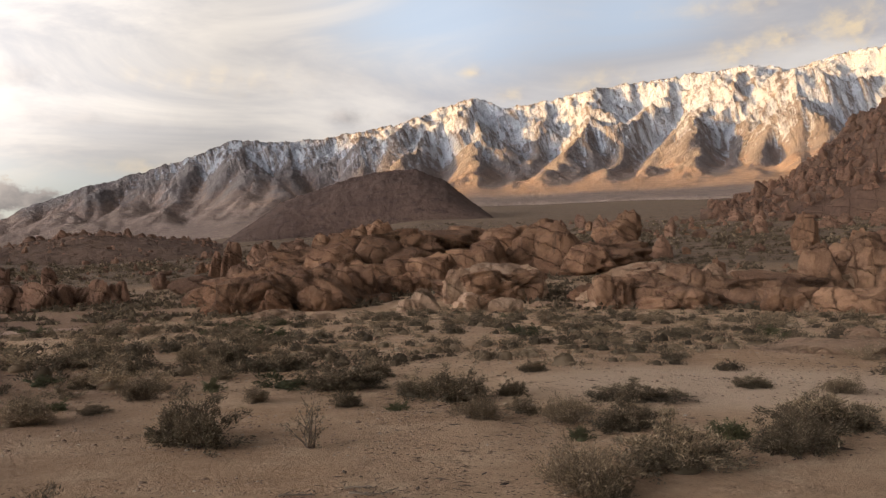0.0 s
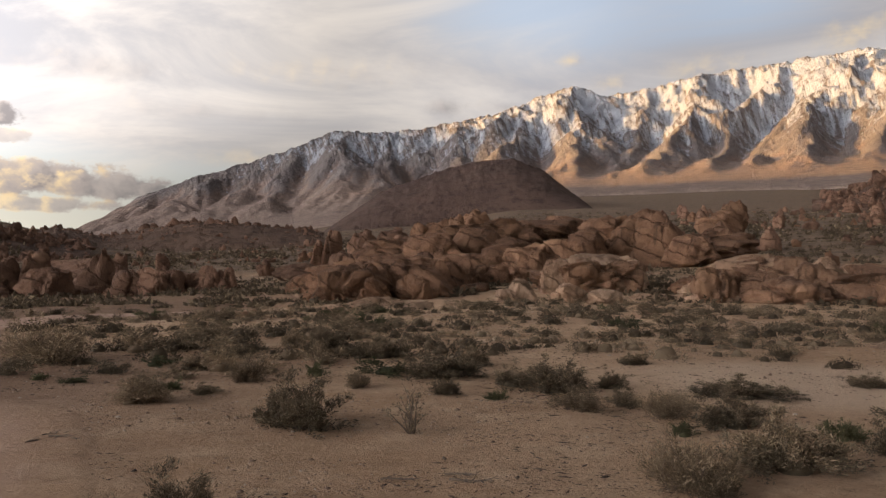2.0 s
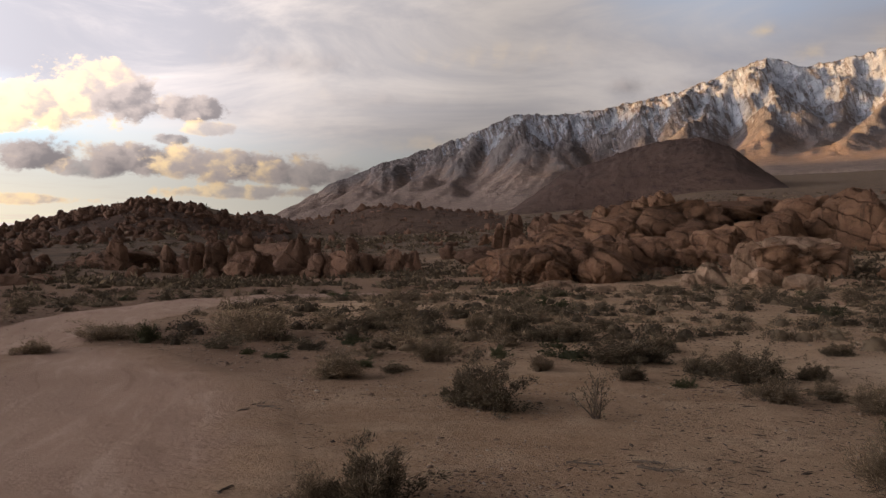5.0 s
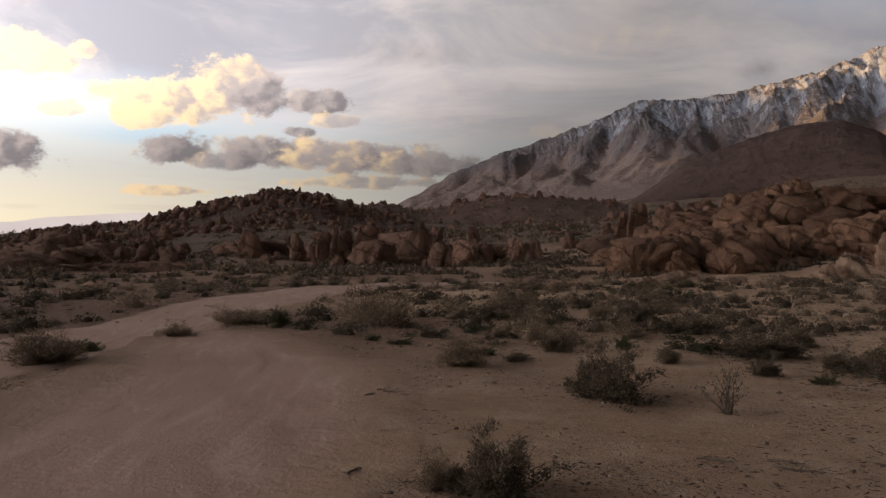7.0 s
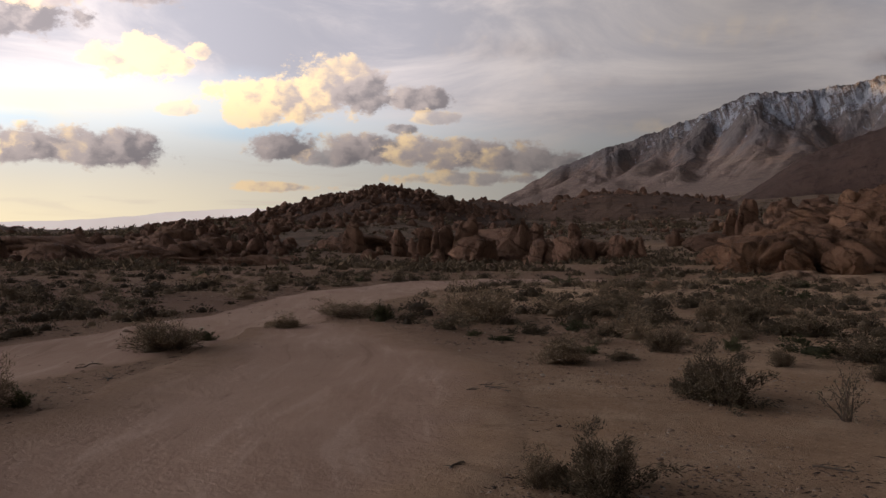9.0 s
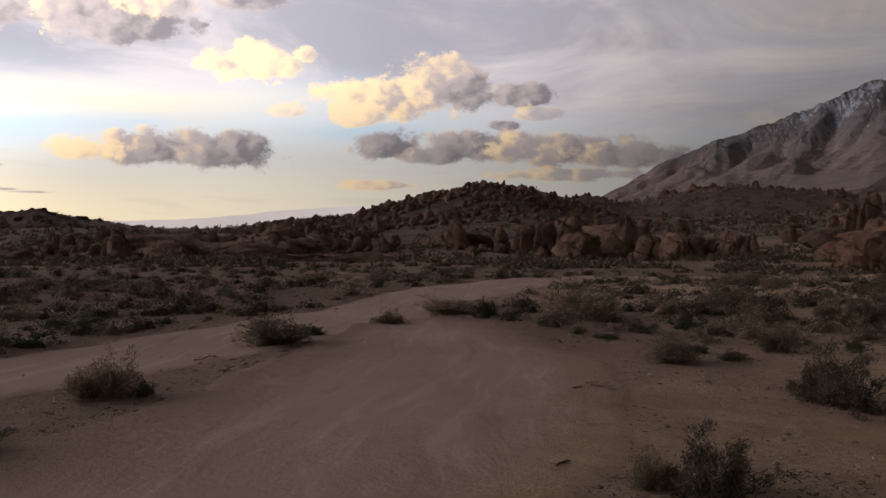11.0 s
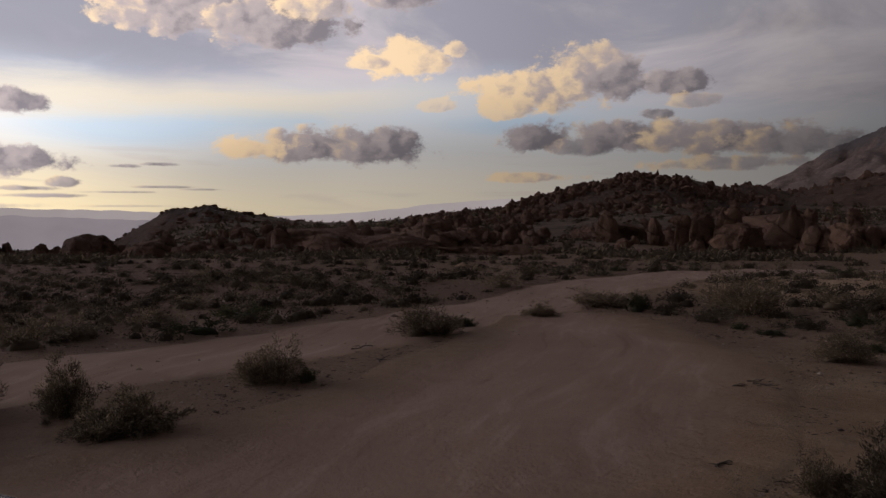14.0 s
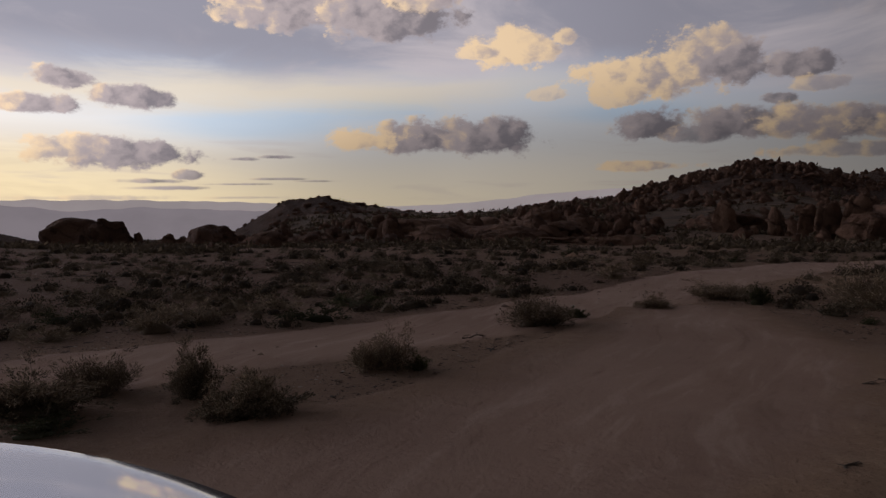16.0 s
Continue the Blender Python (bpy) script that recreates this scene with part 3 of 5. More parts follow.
# nearer spurs: range of the ridge line, then its skyline as bearing and slope angle
SPURS = [
    (3250, [(-40, 6.5), (-34, 8.6), (-28.4, 10.4), (-24.9, 12.3), (-23.6, 12.8), (-21.5, 11.8), (-19.4, 10.9), (-16.2, 10.0), (-13.6, 8.0), (-10.5, 6.0), (-8, 4.0)]),
    (3500, [(-15, 6.0), (-12.5, 10.2), (-10.8, 12.2), (-9, 10.6), (-7.5, 9.2), (-5.8, 7.4), (-3, 5)]),
    (3400, [(-4, 6), (-1.2, 8.8), (1.0, 10.2), (3.1, 9.6), (6.5, 7.6), (11, 5.3), (15, 3.6), (19, 2.4)]),
    (3500, [(7, 5.0), (10.5, 7.6), (13.9, 8.7), (17, 6.6), (20, 4.8), (24, 3.0)]),
    (3650, [(-6, 7.5), (-3.6, 10.2), (-2.6, 11.7), (-1.5, 10.6), (0.5, 8.6), (3, 6.5)]),
    (2900, [(-24, 4.6), (-19, 6.0), (-14, 6.9), (-9, 7.0), (-5, 6.2), (-2, 5.4), (2, 4.2)]),
    (2650, [(-4, 4.4), (-1.4, 5.9), (0.5, 5.2), (4, 5.2), (9, 4.2), (14, 3.2)]),
    (2700, [(11, 2.6), (15, 4.2), (20, 4.3), (24, 3.6), (27, 2.4), (30, 1.2)])]


CUT = 0.07


def carve(h, rise, fixed, dx, dy, steps, power, talus):
    """Streams cut valleys into rising land; slopes stay below the angle of repose. Returns heights and the log of drained area."""
    rows, cols = h.shape
    n = rows * cols
    idx = np.arange(n).reshape(rows, cols)
    offs = [(-1, 0), (1, 0), (0, -1), (0, 1), (-1, -1), (-1, 1), (1, -1), (1, 1)]
    dist = [math.hypot(a * dy, b * dx) for a, b in offs]
    grow = np.where(fixed, 0, rise / steps)
    for _ in range(steps):
        h = h + grow
        best, recv, gap = np.full((rows, cols), 1e-6), idx.copy(), np.ones((rows, cols))
        pad = np.pad(h, 1, constant_values=1e9)
        pid = np.pad(idx, 1, constant_values=0)
        for (a, b), d in zip(offs, dist):
            s = (h - pad[1 + a:1 + a + rows, 1 + b:1 + b + cols]) / d
            up = s > best
            best = np.where(up, s, best)
            recv = np.where(up, pid[1 + a:1 + a + rows, 1 + b:1 + b + cols], recv)
            gap = np.where(up, d, gap)
        flat_h = h.ravel()
        order = np.argsort(flat_h).tolist()
        rec, area = recv.ravel().tolist(), [dx * dy] * n
        for i in reversed(order):
            r = rec[i]
            if r != i:
                area[r] += area[i]
        cut = (power * np.sqrt(np.array(area)) / gap.ravel()).tolist()
        top = (talus * gap.ravel()).tolist()
        stay, hl = fixed.ravel().tolist(), flat_h.tolist()
        for i in order:
            r = rec[i]
            if r != i and not stay[i]:
                low = hl[r]
                new_h = (hl[i] + cut[i] * low) / (1 + cut[i])
                hl[i] = min(new_h, low + top[i])
        h = np.array(hl).reshape(rows, cols)
    return h, np.log10(np.array(area).reshape(rows, cols))


def finer(grid, k):
    """The grid with k times as many rows and columns."""
    for axis in (0, 1):
        n = grid.shape[axis]
        q = np.linspace(0, n - 1, (n - 1) * k + 1)
        i = np.minimum(q.astype(int), n - 2)
        f = (q - i).reshape((-1, 1) if axis == 0 else (1, -1))
        a, b = np.take(grid, i, axis), np.take(grid, i + 1, axis)
        grid = a + (b - a) * f
    return grid


def mountain_range():
    na, nr = 390, 200
    a, r = np.linspace(-42, 36, na), np.linspace(1350, 4150, nr)
    A, R = np.meshgrid(a, r)
    tone = lambda table, at=None: np.tan(np.radians(np.interp(A if at is None else at, [k[0] for k in table], [k[1] for k in table])))
    foot = land(*bearing(A, np.full_like(A, 1480.0)), False) / 1480.0 - 0.0005
    crest = tone(CREST)
    base = foot * R
    toe = 2000 + 260 * fbm(A * 0.22, 0 * A, 0, 3, 52)
    v = np.clip((R - toe) / (3800 - toe), 0, 1)
    # arms that lean and fork on their way down, with broad valleys between
    lean = A - 6.0 * (1 - v) + 3.0 * (1 - v) * fbm(A * 0.12, 0 * A, 0, 2, 44) + 0.8 * fbm(A * 0.45, R * 0.002, 0, 4, 45)
    arms = np.clip(np.abs(vnoise(lean * 0.26, 0.3 * v, 0.0, 46)) * 2.0, 0, 1)
    forks = np.clip(np.abs(vnoise(lean * 0.7 + 7, 0.8 * v, 0.0, 47)) * 1.9, 0, 1)
    m = np.clip(0.68 * arms + 0.36 * forks, 0, 1)
    tall = (crest - foot) * 3800
    apron = tall * 0.15 * np.clip((R - 1350) / 1000, 0, 1) ** 1.3
    high = apron + (tall - tall * 0.15) * (v ** 2.5 + (v ** 1.6 - v ** 2.5) * m)
    bent = A + 0.8 * fbm(A * 0.35, R * 0.003, 0, 4, 3)
    for rc, line in SPURS:
        sky = tone(line, bent)
        run = 1300.0 if rc > 3000 else 800.0
        us = (R - (rc - run)) / run
        face = (sky - foot) * rc * np.where(us > 1, 1 - 1.1 * (us - 1), 0.08 + 0.92 * np.clip(us, 0, 1) ** 1.25) * (0.86 + 0.14 * forks)
        high = np.where((us > 0) & (bent > line[0][0]) & (bent < line[-1][0]), np.maximum(high, face), high)
    high = np.where(R > 3820, high * (1 - 0.35 * smooth(3820, 4150, R)), high)
    rel = np.maximum(high, 1.0) * (1 + 0.10 * fbm(A * 0.7, R * 0.005, 0, 4, 5)) + 3 * fbm(A * 2.0, R * 0.02, 0, 3, 6)
    fixed = (R < 1380) | (R > 4120)
    rel = np.maximum(rel, 0.5)
    wide, deep = 78.0 / na * math.radians(1) * 2900, 2800.0 / nr
    cut, area = carve(rel * 0.35, rel * 0.65, fixed, wide, deep, 30, CUT, 0.9)
    # a second, finer cut gives each face its ribs and runnels
    A, R, base, cut, crest, foot = [finer(g, 2) for g in (A, R, base, cut, crest, foot)]
    a, fixed = A[0], (R < 1380) | (R > 4120)
    steep = smooth(0.12, 0.35, cut / 900.0)
    cut = cut * (1 + 0.10 * fbm(A * 2.6, R * 0.022, 0, 3, 15) * steep) + steep * 5 * fbm(A * 7.0, R * 0.06, 0, 2, 16)
    cut, area = carve(np.maximum(cut, 0.5) * 0.93, np.maximum(cut, 0.5) * 0.10, fixed, wide / 2, deep / 2, 6, CUT * 0.9, 1.2)
    # gravel fans fill the mouths of the valleys
    fan = (crest * 3800 - foot * 3800) * 0.15 * np.clip((R - 1350) / 1150, 0, 1) ** 1.2
    cut = np.maximum(cut, np.where(R < 3000, fan, 0))
    # scree softens the ribs
    calm = cut
    for _ in range(10):
        calm = (np.roll(calm, 2, 0) + np.roll(calm, -2, 0) + np.roll(calm, 2, 1) + np.roll(calm, -2, 1)) / 4
    calm = np.where((R < 1620) | (R > 4000), cut, calm)
    cut = calm + (cut - calm) * (0.22 + 0.46 * smooth(0.35, 0.75, (base + cut) / 900.0))
    # the skyline keeps its height
    for _ in range(3):
        seen = np.max(np.where(R < 3900, (base + cut) / R, -1), 0)
        want = crest[0] + 0.0016 * fbm(a * 1.9, 0 * a, 0, 4, 71) + 0.0007 * ridged(a * 2.6, 0 * a, 3, 72)
        k = np.clip((want - foot[0]) / np.maximum(seen - foot[0], 0.004), 0.3, 2.5)
        for _ in range(3):
            k = np.convolve(np.pad(k, 2, mode="edge"), [0.1, 0.2, 0.4, 0.2, 0.1], "valid")
        cut = cut * (1 + (k[None] - 1) * smooth(2500, 3500, R))
    na, nr = A.shape[1], A.shape[0]
    gully = np.zeros_like(cut)
    for k in (1, 3):
        soft_h = cut
        for _ in range(k * 2):
            soft_h = (np.roll(soft_h, k, 0) + np.roll(soft_h, -k, 0) + np.roll(soft_h, k, 1) + np.roll(soft_h, -k, 1)) / 4
        gully += np.clip((soft_h - cut) / (6.0 * k), -1, 1) * 0.6
    thin = ridged(A * 2.4 + 0.5 * fbm(A * 0.8, R * 0.004, 0, 3, 3), R * 0.0012, 4, 67, 0.6)
    gully = gully + np.clip((area - 3.0) * 0.3, -0.3, 0.6) - 0.08 * thin
    rocky = smooth(0.10, 0.3, cut / 900.0)
    z = EYE + base + cut + rocky * (4.5 * fbm(A * 6.0, R * 0.04, 0, 4, 91) + 2.5 * thin * smooth(3800, 3500, R))
    z = z - 30.0 * smooth(1490, 1420, R)
    x, y = bearing(A, R)
    me = mesh_of("mountain_range", np.stack([x, y, z], -1).reshape(-1, 3), grid_faces(nr, na)[:, ::-1])
    for key, values in (("gully", gully), ("climb", z / 900.0)):
        me.attributes.new(key, "FLOAT", "POINT").data.foreach_set("value", values.ravel().astype(np.float32))
    shade_smooth(me)
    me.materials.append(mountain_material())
    return tagged(new("mountain_range", me), "jagged granite range dusted with snow in its gullies", "mountain", kind="structure")


mountain_range()


def hill_material(name, a, b, c):
    m, t, p = material(name)
    v = place_of(t)
    n1, n2, n3 = t.noise(v, 0.02, 6, 0.6), t.noise(v, 0.12, 6, 0.7), t.noise(v, 0.5, 5, 0.7)
    col = t.mix(t.step(0.35, 0.65, n1), a, b)
    col = t.mix(t.step(0.5, 0.66, n2) * 0.7, col, c)
    col = t.mix(t.step(0.55, 0.68, n3) * 0.5, col, tuple(k * 0.5 for k in c))
    t.put(p.inputs["Base Color"], col)
    p.inputs["Roughness"].default_value = 0.95
    p.inputs["Specular IOR Level"].default_value = 0.1
    bump(t, p, n2 + n3 * 0.4, 1.0, 3.0)
    return m


def hill(name, label, az0, az1, r0, r1, profile, mat, rough, seed, na=240, nr=80, grit=1.0):
    """A hill whose skyline is given as bearing and slope angle; it rises from r0 to the crest half way to r1."""
    a, r = np.linspace(az0, az1, na), np.linspace(r0, r1, nr)
    A, R = np.meshgrid(a, r)
    u = (R - r0) / (r1 - r0)
    sky = np.tan(np.radians(np.interp(A, [k[0] for k in profile], [k[1] for k in profile])))
    x, y = bearing(A, R)
    base = land(x, y)
    rc = (r0 + r1) / 2
    top = EYE + sky * rc
    hump = np.sin(np.pi * np.clip(u, 0, 1)) ** 0.75
    z = base - 2.0 + np.maximum(top - base + 2, 0) * hump
    tall = np.maximum(top - base, 0)
    z = z + tall * hump * rough * (0.10 * ridged(x * 0.02, y * 0.02, 5, seed) + 0.05 * fbm(x * 0.12, y * 0.12, 0, 4, seed + 3)) - 0.05 * tall * hump * rough + grit * (0.5 * fbm(x * 0.35 / grit ** 0.7, y * 0.35 / grit ** 0.7, 0, 4, seed + 7) + 0.3 * ridged(x * 0.2 / grit ** 0.7, y * 0.2 / grit ** 0.7, 3, seed + 9)) * hump
    me = mesh_of(name, np.stack([x, y, z], -1).reshape(-1, 3), grid_faces(nr, na)[:, ::-1])
    shade_smooth(me)
    me.materials.append(mat)
    return tagged(new(name, me), label, "hill", kind="structure")


HILL_DARK = hill_material("dark_hill", (0.084, 0.054, 0.043), (0.11, 0.071, 0.055), (0.052, 0.034, 0.028))
HILL_BROWN = hill_material("scrub_hill", (0.095, 0.058, 0.040), (0.13, 0.082, 0.056), (0.055, 0.035, 0.025))
hill("dome_hill", "smooth dark brown dome-shaped hill", -4.6, 16.5, 560, 1000, [(-4.6, 2.2), (-2.6, 4.1), (-0.3, 6.05), (1.7, 6.85), (4.1, 6.8), (7.2, 6.1), (11.1, 4.7), (14.1, 2.6), (16.5, 0.8)], HILL_DARK, 0.22, 5, grit=1.6)
hill("craggy_hill", "steep reddish hill of broken rock", -46, -17.5, 320, 620, [(-46, 13), (-36, 11.5), (-28.6, 8.7), (-26.4, 7.4), (-24.8, 6.3), (-23.1, 5.3), (-20.7, 4.3), (-17.5, 3.2)], CRAG, 2.2, 15, 420, 150, grit=7.0)
hill("pinnacle_hill", "brown hill crowned with weathered rock pinnacles", 30, 56, 130, 250, [(30, 1.1), (33.4, 1.25), (36.5, 2.3), (38.8, 2.6), (42.5, 1.95), (46.2, 1.15), (50.3, 0.0), (56, -0.5)], CRAG_DARK, 0.7, 25)
hill("east_knoll", "low dark knoll with ragged rock rim", 62, 75.5, 170, 270, [(62, -0.2), (65.5, 0.15), (68.2, 0.85), (70.9, 0.5), (72.4, -0.4), (74.3, -1.5), (75.5, -2.4)], CRAG_DARK, 0.6, 35)
hill("scrub_rise", "long low rise covered with broken rock", 15, 36, 180, 380, [(15, 1.9), (20, 2.3), (23.5, 2.45), (26, 2.1), (29, 1.4), (32, 1.9), (36, 1.2)], HILL_BROWN, 0.8, 45)
hill("east_rise", "low dark slope at the valley edge", 83, 100, 240, 420, [(83, -2.4), (86.4, -1.8), (88.2, -1.25), (94, -0.8), (100, -1.2)], HILL_BROWN, 0.4, 55)


def far_range(name, r, profile, colour, label, az0, az1):
    """A faint range across the valley; the morning haze is put into its own glow."""
    a = np.linspace(az0, az1, 300)
    up = np.linspace(0, 1, 12)
    A, U = np.meshgrid(a, up)
    sky = np.interp(A, [k[0] for k in profile], [k[1] for k in profile]) + 0.05 * fbm(A * 0.8, 0 * A, 0, 5, 8)
    R = r + 500 * U
    x, y = bearing(A, R)
    z = EYE + R * np.tan(np.radians(-3.5 + (sky + 3.5) * U ** 0.8))
    me = mesh_of(name, np.stack([x, y, z], -1).reshape(-1, 3), grid_faces(12, 300)[:, ::-1])
    shade_smooth(me)
    m, t, p = material(name)
    v = place_of(t)
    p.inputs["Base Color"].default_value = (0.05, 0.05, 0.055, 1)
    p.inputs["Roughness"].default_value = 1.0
    # emission colour stands in for haze and skylight on the slopes
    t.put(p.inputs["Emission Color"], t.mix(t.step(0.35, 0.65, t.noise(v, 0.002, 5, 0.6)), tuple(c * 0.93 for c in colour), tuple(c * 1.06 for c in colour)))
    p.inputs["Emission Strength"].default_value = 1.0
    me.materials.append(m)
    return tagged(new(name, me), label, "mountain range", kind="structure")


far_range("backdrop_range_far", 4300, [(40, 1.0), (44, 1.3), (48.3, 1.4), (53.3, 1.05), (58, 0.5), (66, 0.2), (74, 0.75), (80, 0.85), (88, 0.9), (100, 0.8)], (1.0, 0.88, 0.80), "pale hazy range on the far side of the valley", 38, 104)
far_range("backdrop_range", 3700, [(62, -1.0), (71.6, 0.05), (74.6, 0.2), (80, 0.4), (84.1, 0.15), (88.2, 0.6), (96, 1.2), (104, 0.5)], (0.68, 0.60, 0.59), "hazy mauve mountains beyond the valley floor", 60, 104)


def shading_ridge():
    """A high ridge added out of view, toward the sun, to shade the desert."""
    a = np.linspace(0, 1, 160)
    lat = -9000 + 14500 * a
    ax, ay = bearing(SUN_AZ, 7000.0)
    tx, ty = bearing(SUN_AZ - 90, 1.0)
    # dips and steps of the crest pick which mountain slopes the sun reaches
    top = 935 - 95 * smooth(1250, 1600, lat) * smooth(2750, 2400, lat) + 55 * smooth(2650, 2950, lat) + 250 * smooth(2950, 3250, lat) + 26 * fbm(lat * 0.004, 0 * lat, 0, 4, 77)
    rows = []
    for k, h in ((-900, -0.1), (-500, 0.45), (0, 1.0), (500, 0.5), (1200, -0.1)):
        ox, oy = bearing(SUN_AZ, float(k))
        rows.append(np.stack([ax + ox + tx * lat, ay + oy + ty * lat, top * h], -1))
    me = mesh_of("backdrop_shading_ridge", np.concatenate(rows), grid_faces(5, 160)[:, ::-1])
    me.materials.append(HILL_DARK)
    return tagged(new("backdrop_shading_ridge", me), "unseen dark ridge added to block the low sun", "mountain range", kind="structure")


shading_ridge()


# ---------------------------------------------------------------- granite boulders
def boulder_mesh(kind, seed, level):
    """r: rounded block, s: low slab, t: upright pinnacle, p: peaked block, m: domed mass with slanting ribs; unit size, standing on z = 0."""
    rng = np.random.default_rng(seed)
    bm = bmesh.new()
    bmesh.ops.create_icosphere(bm, subdivisions=level, radius=1.0)
    p = np.array([v.co for v in bm.verts])
    f = np.array([[v.index for v in face.verts] for face in bm.faces])
    bm.free()
    n = {"r": 2.25, "s": 2.3, "t": 2.6, "p": 2.0, "m": 2.1}[kind]
    p = p / (np.abs(p) ** n).sum(1, keepdims=True) ** (1 / n)
    o = rng.uniform(-50, 50, 3)
    low = np.stack([fbm(p[:, 0] * 0.9 + o[0] + 9 * c, p[:, 1] * 0.9 + o[1], p[:, 2] * 0.9 + o[2], 3, seed + c) for c in range(3)], -1)
    p = p + 0.30 * low
    for _ in range({"r": 4, "s": 4, "t": 5, "p": 4, "m": 3}[kind]):
        a = rng.normal(size=3) * (1, 1, 0.5)
        a /= np.linalg.norm(a)
        d = p @ a
        lim = rng.uniform(0.55, 0.8)
        p = p - np.where(d > lim, (d - lim) * 0.85, 0)[:, None] * a
    # joints: straight, near-upright clefts
    for _ in range(int(rng.integers(5, 9)) if kind == "m" else int(rng.integers(2, 5))):
        a = rng.normal(size=3) * (1, 1, 0.3)
        a /= np.linalg.norm(a)
        d = p @ a - rng.uniform(-0.5, 0.5) + 0.10 * vnoise(p[:, 0] * 2 + o[1], p[:, 1] * 2, p[:, 2] * 2, seed)
        p = p * (1 - rng.uniform(0.12, 0.3) * np.exp(-(d / 0.06) ** 2))[:, None]
    fine = fbm(p[:, 0] * 3.2 + o[2], p[:, 1] * 3.2 + o[0], p[:, 2] * 1.6, 4, seed + 40)
    p = p * (1 + 0.055 * fine)[:, None]
    if kind in "mrp":
        # slanting ribs left by sheeting joints
        a = np.array([rng.choice((-1, 1)) * rng.uniform(0.5, 0.8), rng.uniform(-0.5, 0.5), rng.uniform(0.5, 0.9)])
        d = p @ a / np.linalg.norm(a) + 0.16 * fbm(p[:, 0] * 1.4 + o[0], p[:, 1] * 1.4, p[:, 2] * 1.4 + o[2], 3, seed + 5)
        rib = np.abs(vnoise(d * (7.0 if kind == "m" else 3.6) + o[1], 0 * d, 0.0, seed + 6))
        p = p * (1 - (0.20 if kind == "m" else 0.10) * np.exp(-(rib / 0.16) ** 2))[:, None]
    if kind == "p":
        k = np.clip((p[:, 2] + 1) / 2, 0, 1)
        p[:, :2] *= (1.15 - 0.75 * k)[:, None]
    if kind == "t":
        k = np.clip((p[:, 2] + 1) / 2, 0, 1)
        p[:, :2] *= (1.1 - 0.3 * k ** 2)[:, None]
    p -= [p[:, 0].mean(), p[:, 1].mean(), p[:, 2].min()]
    p /= [np.ptp(p[:, 0]), np.ptp(p[:, 1]), np.ptp(p[:, 2])]
    me = mesh_of("boulder", p, f)
    shade_smooth(me)
    return me


SHAPES = {}
MIX = (ROCK, ROCK, ROCK_PALE)


def rock_shape(kind, level, mat, rng):
    """One of a few shared shapes of a kind, fineness and stone."""
    k = (kind, level, rng.randrange(5), mat.name)
    if k not in SHAPES:
        bare = (kind, level, k[2])
        if bare not in SHAPES:
            SHAPES[bare] = boulder_mesh(kind, 100 * level + 10 * k[2] + ord(kind), level)
        SHAPES[k] = SHAPES[bare].copy()
        SHAPES[k].materials.append(mat)
    return SHAPES[k]


def boulder(parent, me, x, y, z, w, d, h, turn, lean=0.0):
    ob = new("boulder", me)
    ob.parent = parent
    ob.matrix_local = pose(x - parent.location.x, y - parent.location.y, z - parent.location.z, lean, 0, turn) @ Matrix.Diagonal((w, d, h, 1))
    return ob


def outcrop(name, label, rows, mat=None, seed=1):
    """Blocks given by x, y, height of the top, width, height shown and shape, sunk well into the land."""
    rng = random.Random(seed)
    cx, cy = sum(r[0] for r in rows) / len(rows), sum(r[1] for r in rows) / len(rows)
    ob = tagged(new(name), label, "rock outcrop", "granite outcrops")
    ob.location = (cx, cy, float(land(cx, cy)))
    for x, y, top, w, h, kind in rows:
        a = math.degrees(math.atan2(-x, y))
        deep = w * rng.uniform(0.75, 1.15) if kind != "s" else w * rng.uniform(0.6, 0.9)
        x2, y2 = bearing(a, math.hypot(x, y) + deep * 0.35)
        foot = min(top - h, float(land(x2, y2))) - 0.25 * h - 0.1
        boulder(ob, rock_shape(kind, 5 if math.hypot(x, y) < 60 else 4, mat or rng.choice(MIX), rng), x2, y2, foot, w * 1.05, deep, (top - foot), a + rng.choice((0, 180)) + rng.uniform(-25, 25), rng.uniform(-14, 14))
        # smaller blocks split off its faces
        for _ in range(0 if w < 0.9 else rng.randint(0, 2)):
            s = w * rng.uniform(0.22, 0.5)
            side, up = rng.uniform(-0.5, 0.5) * w, rng.random() ** 1.5
            back = deep * (0.1 + 0.5 * up) - deep * 0.35 + 0.3 * s
            q = math.hypot(x2, y2) + back
            bx, by = bearing(a + math.degrees(side / q), q)
            low = float(land(bx, by))
            crown = max(low + s * 0.3, (top - h) + h * (0.25 + 0.62 * up * (1 - abs(side / w) * 1.2)))
            k = rng.choice("rrst" if kind in "rt" else "rrs")
            boulder(ob, rock_shape(k, 4, mat or rng.choice(MIX), rng), bx, by, crown - s * 0.9, s * 1.2, s, s * 0.95 * (1.25 if k == "t" else 1), rng.uniform(0, 360), rng.uniform(-14, 14))
    return ob


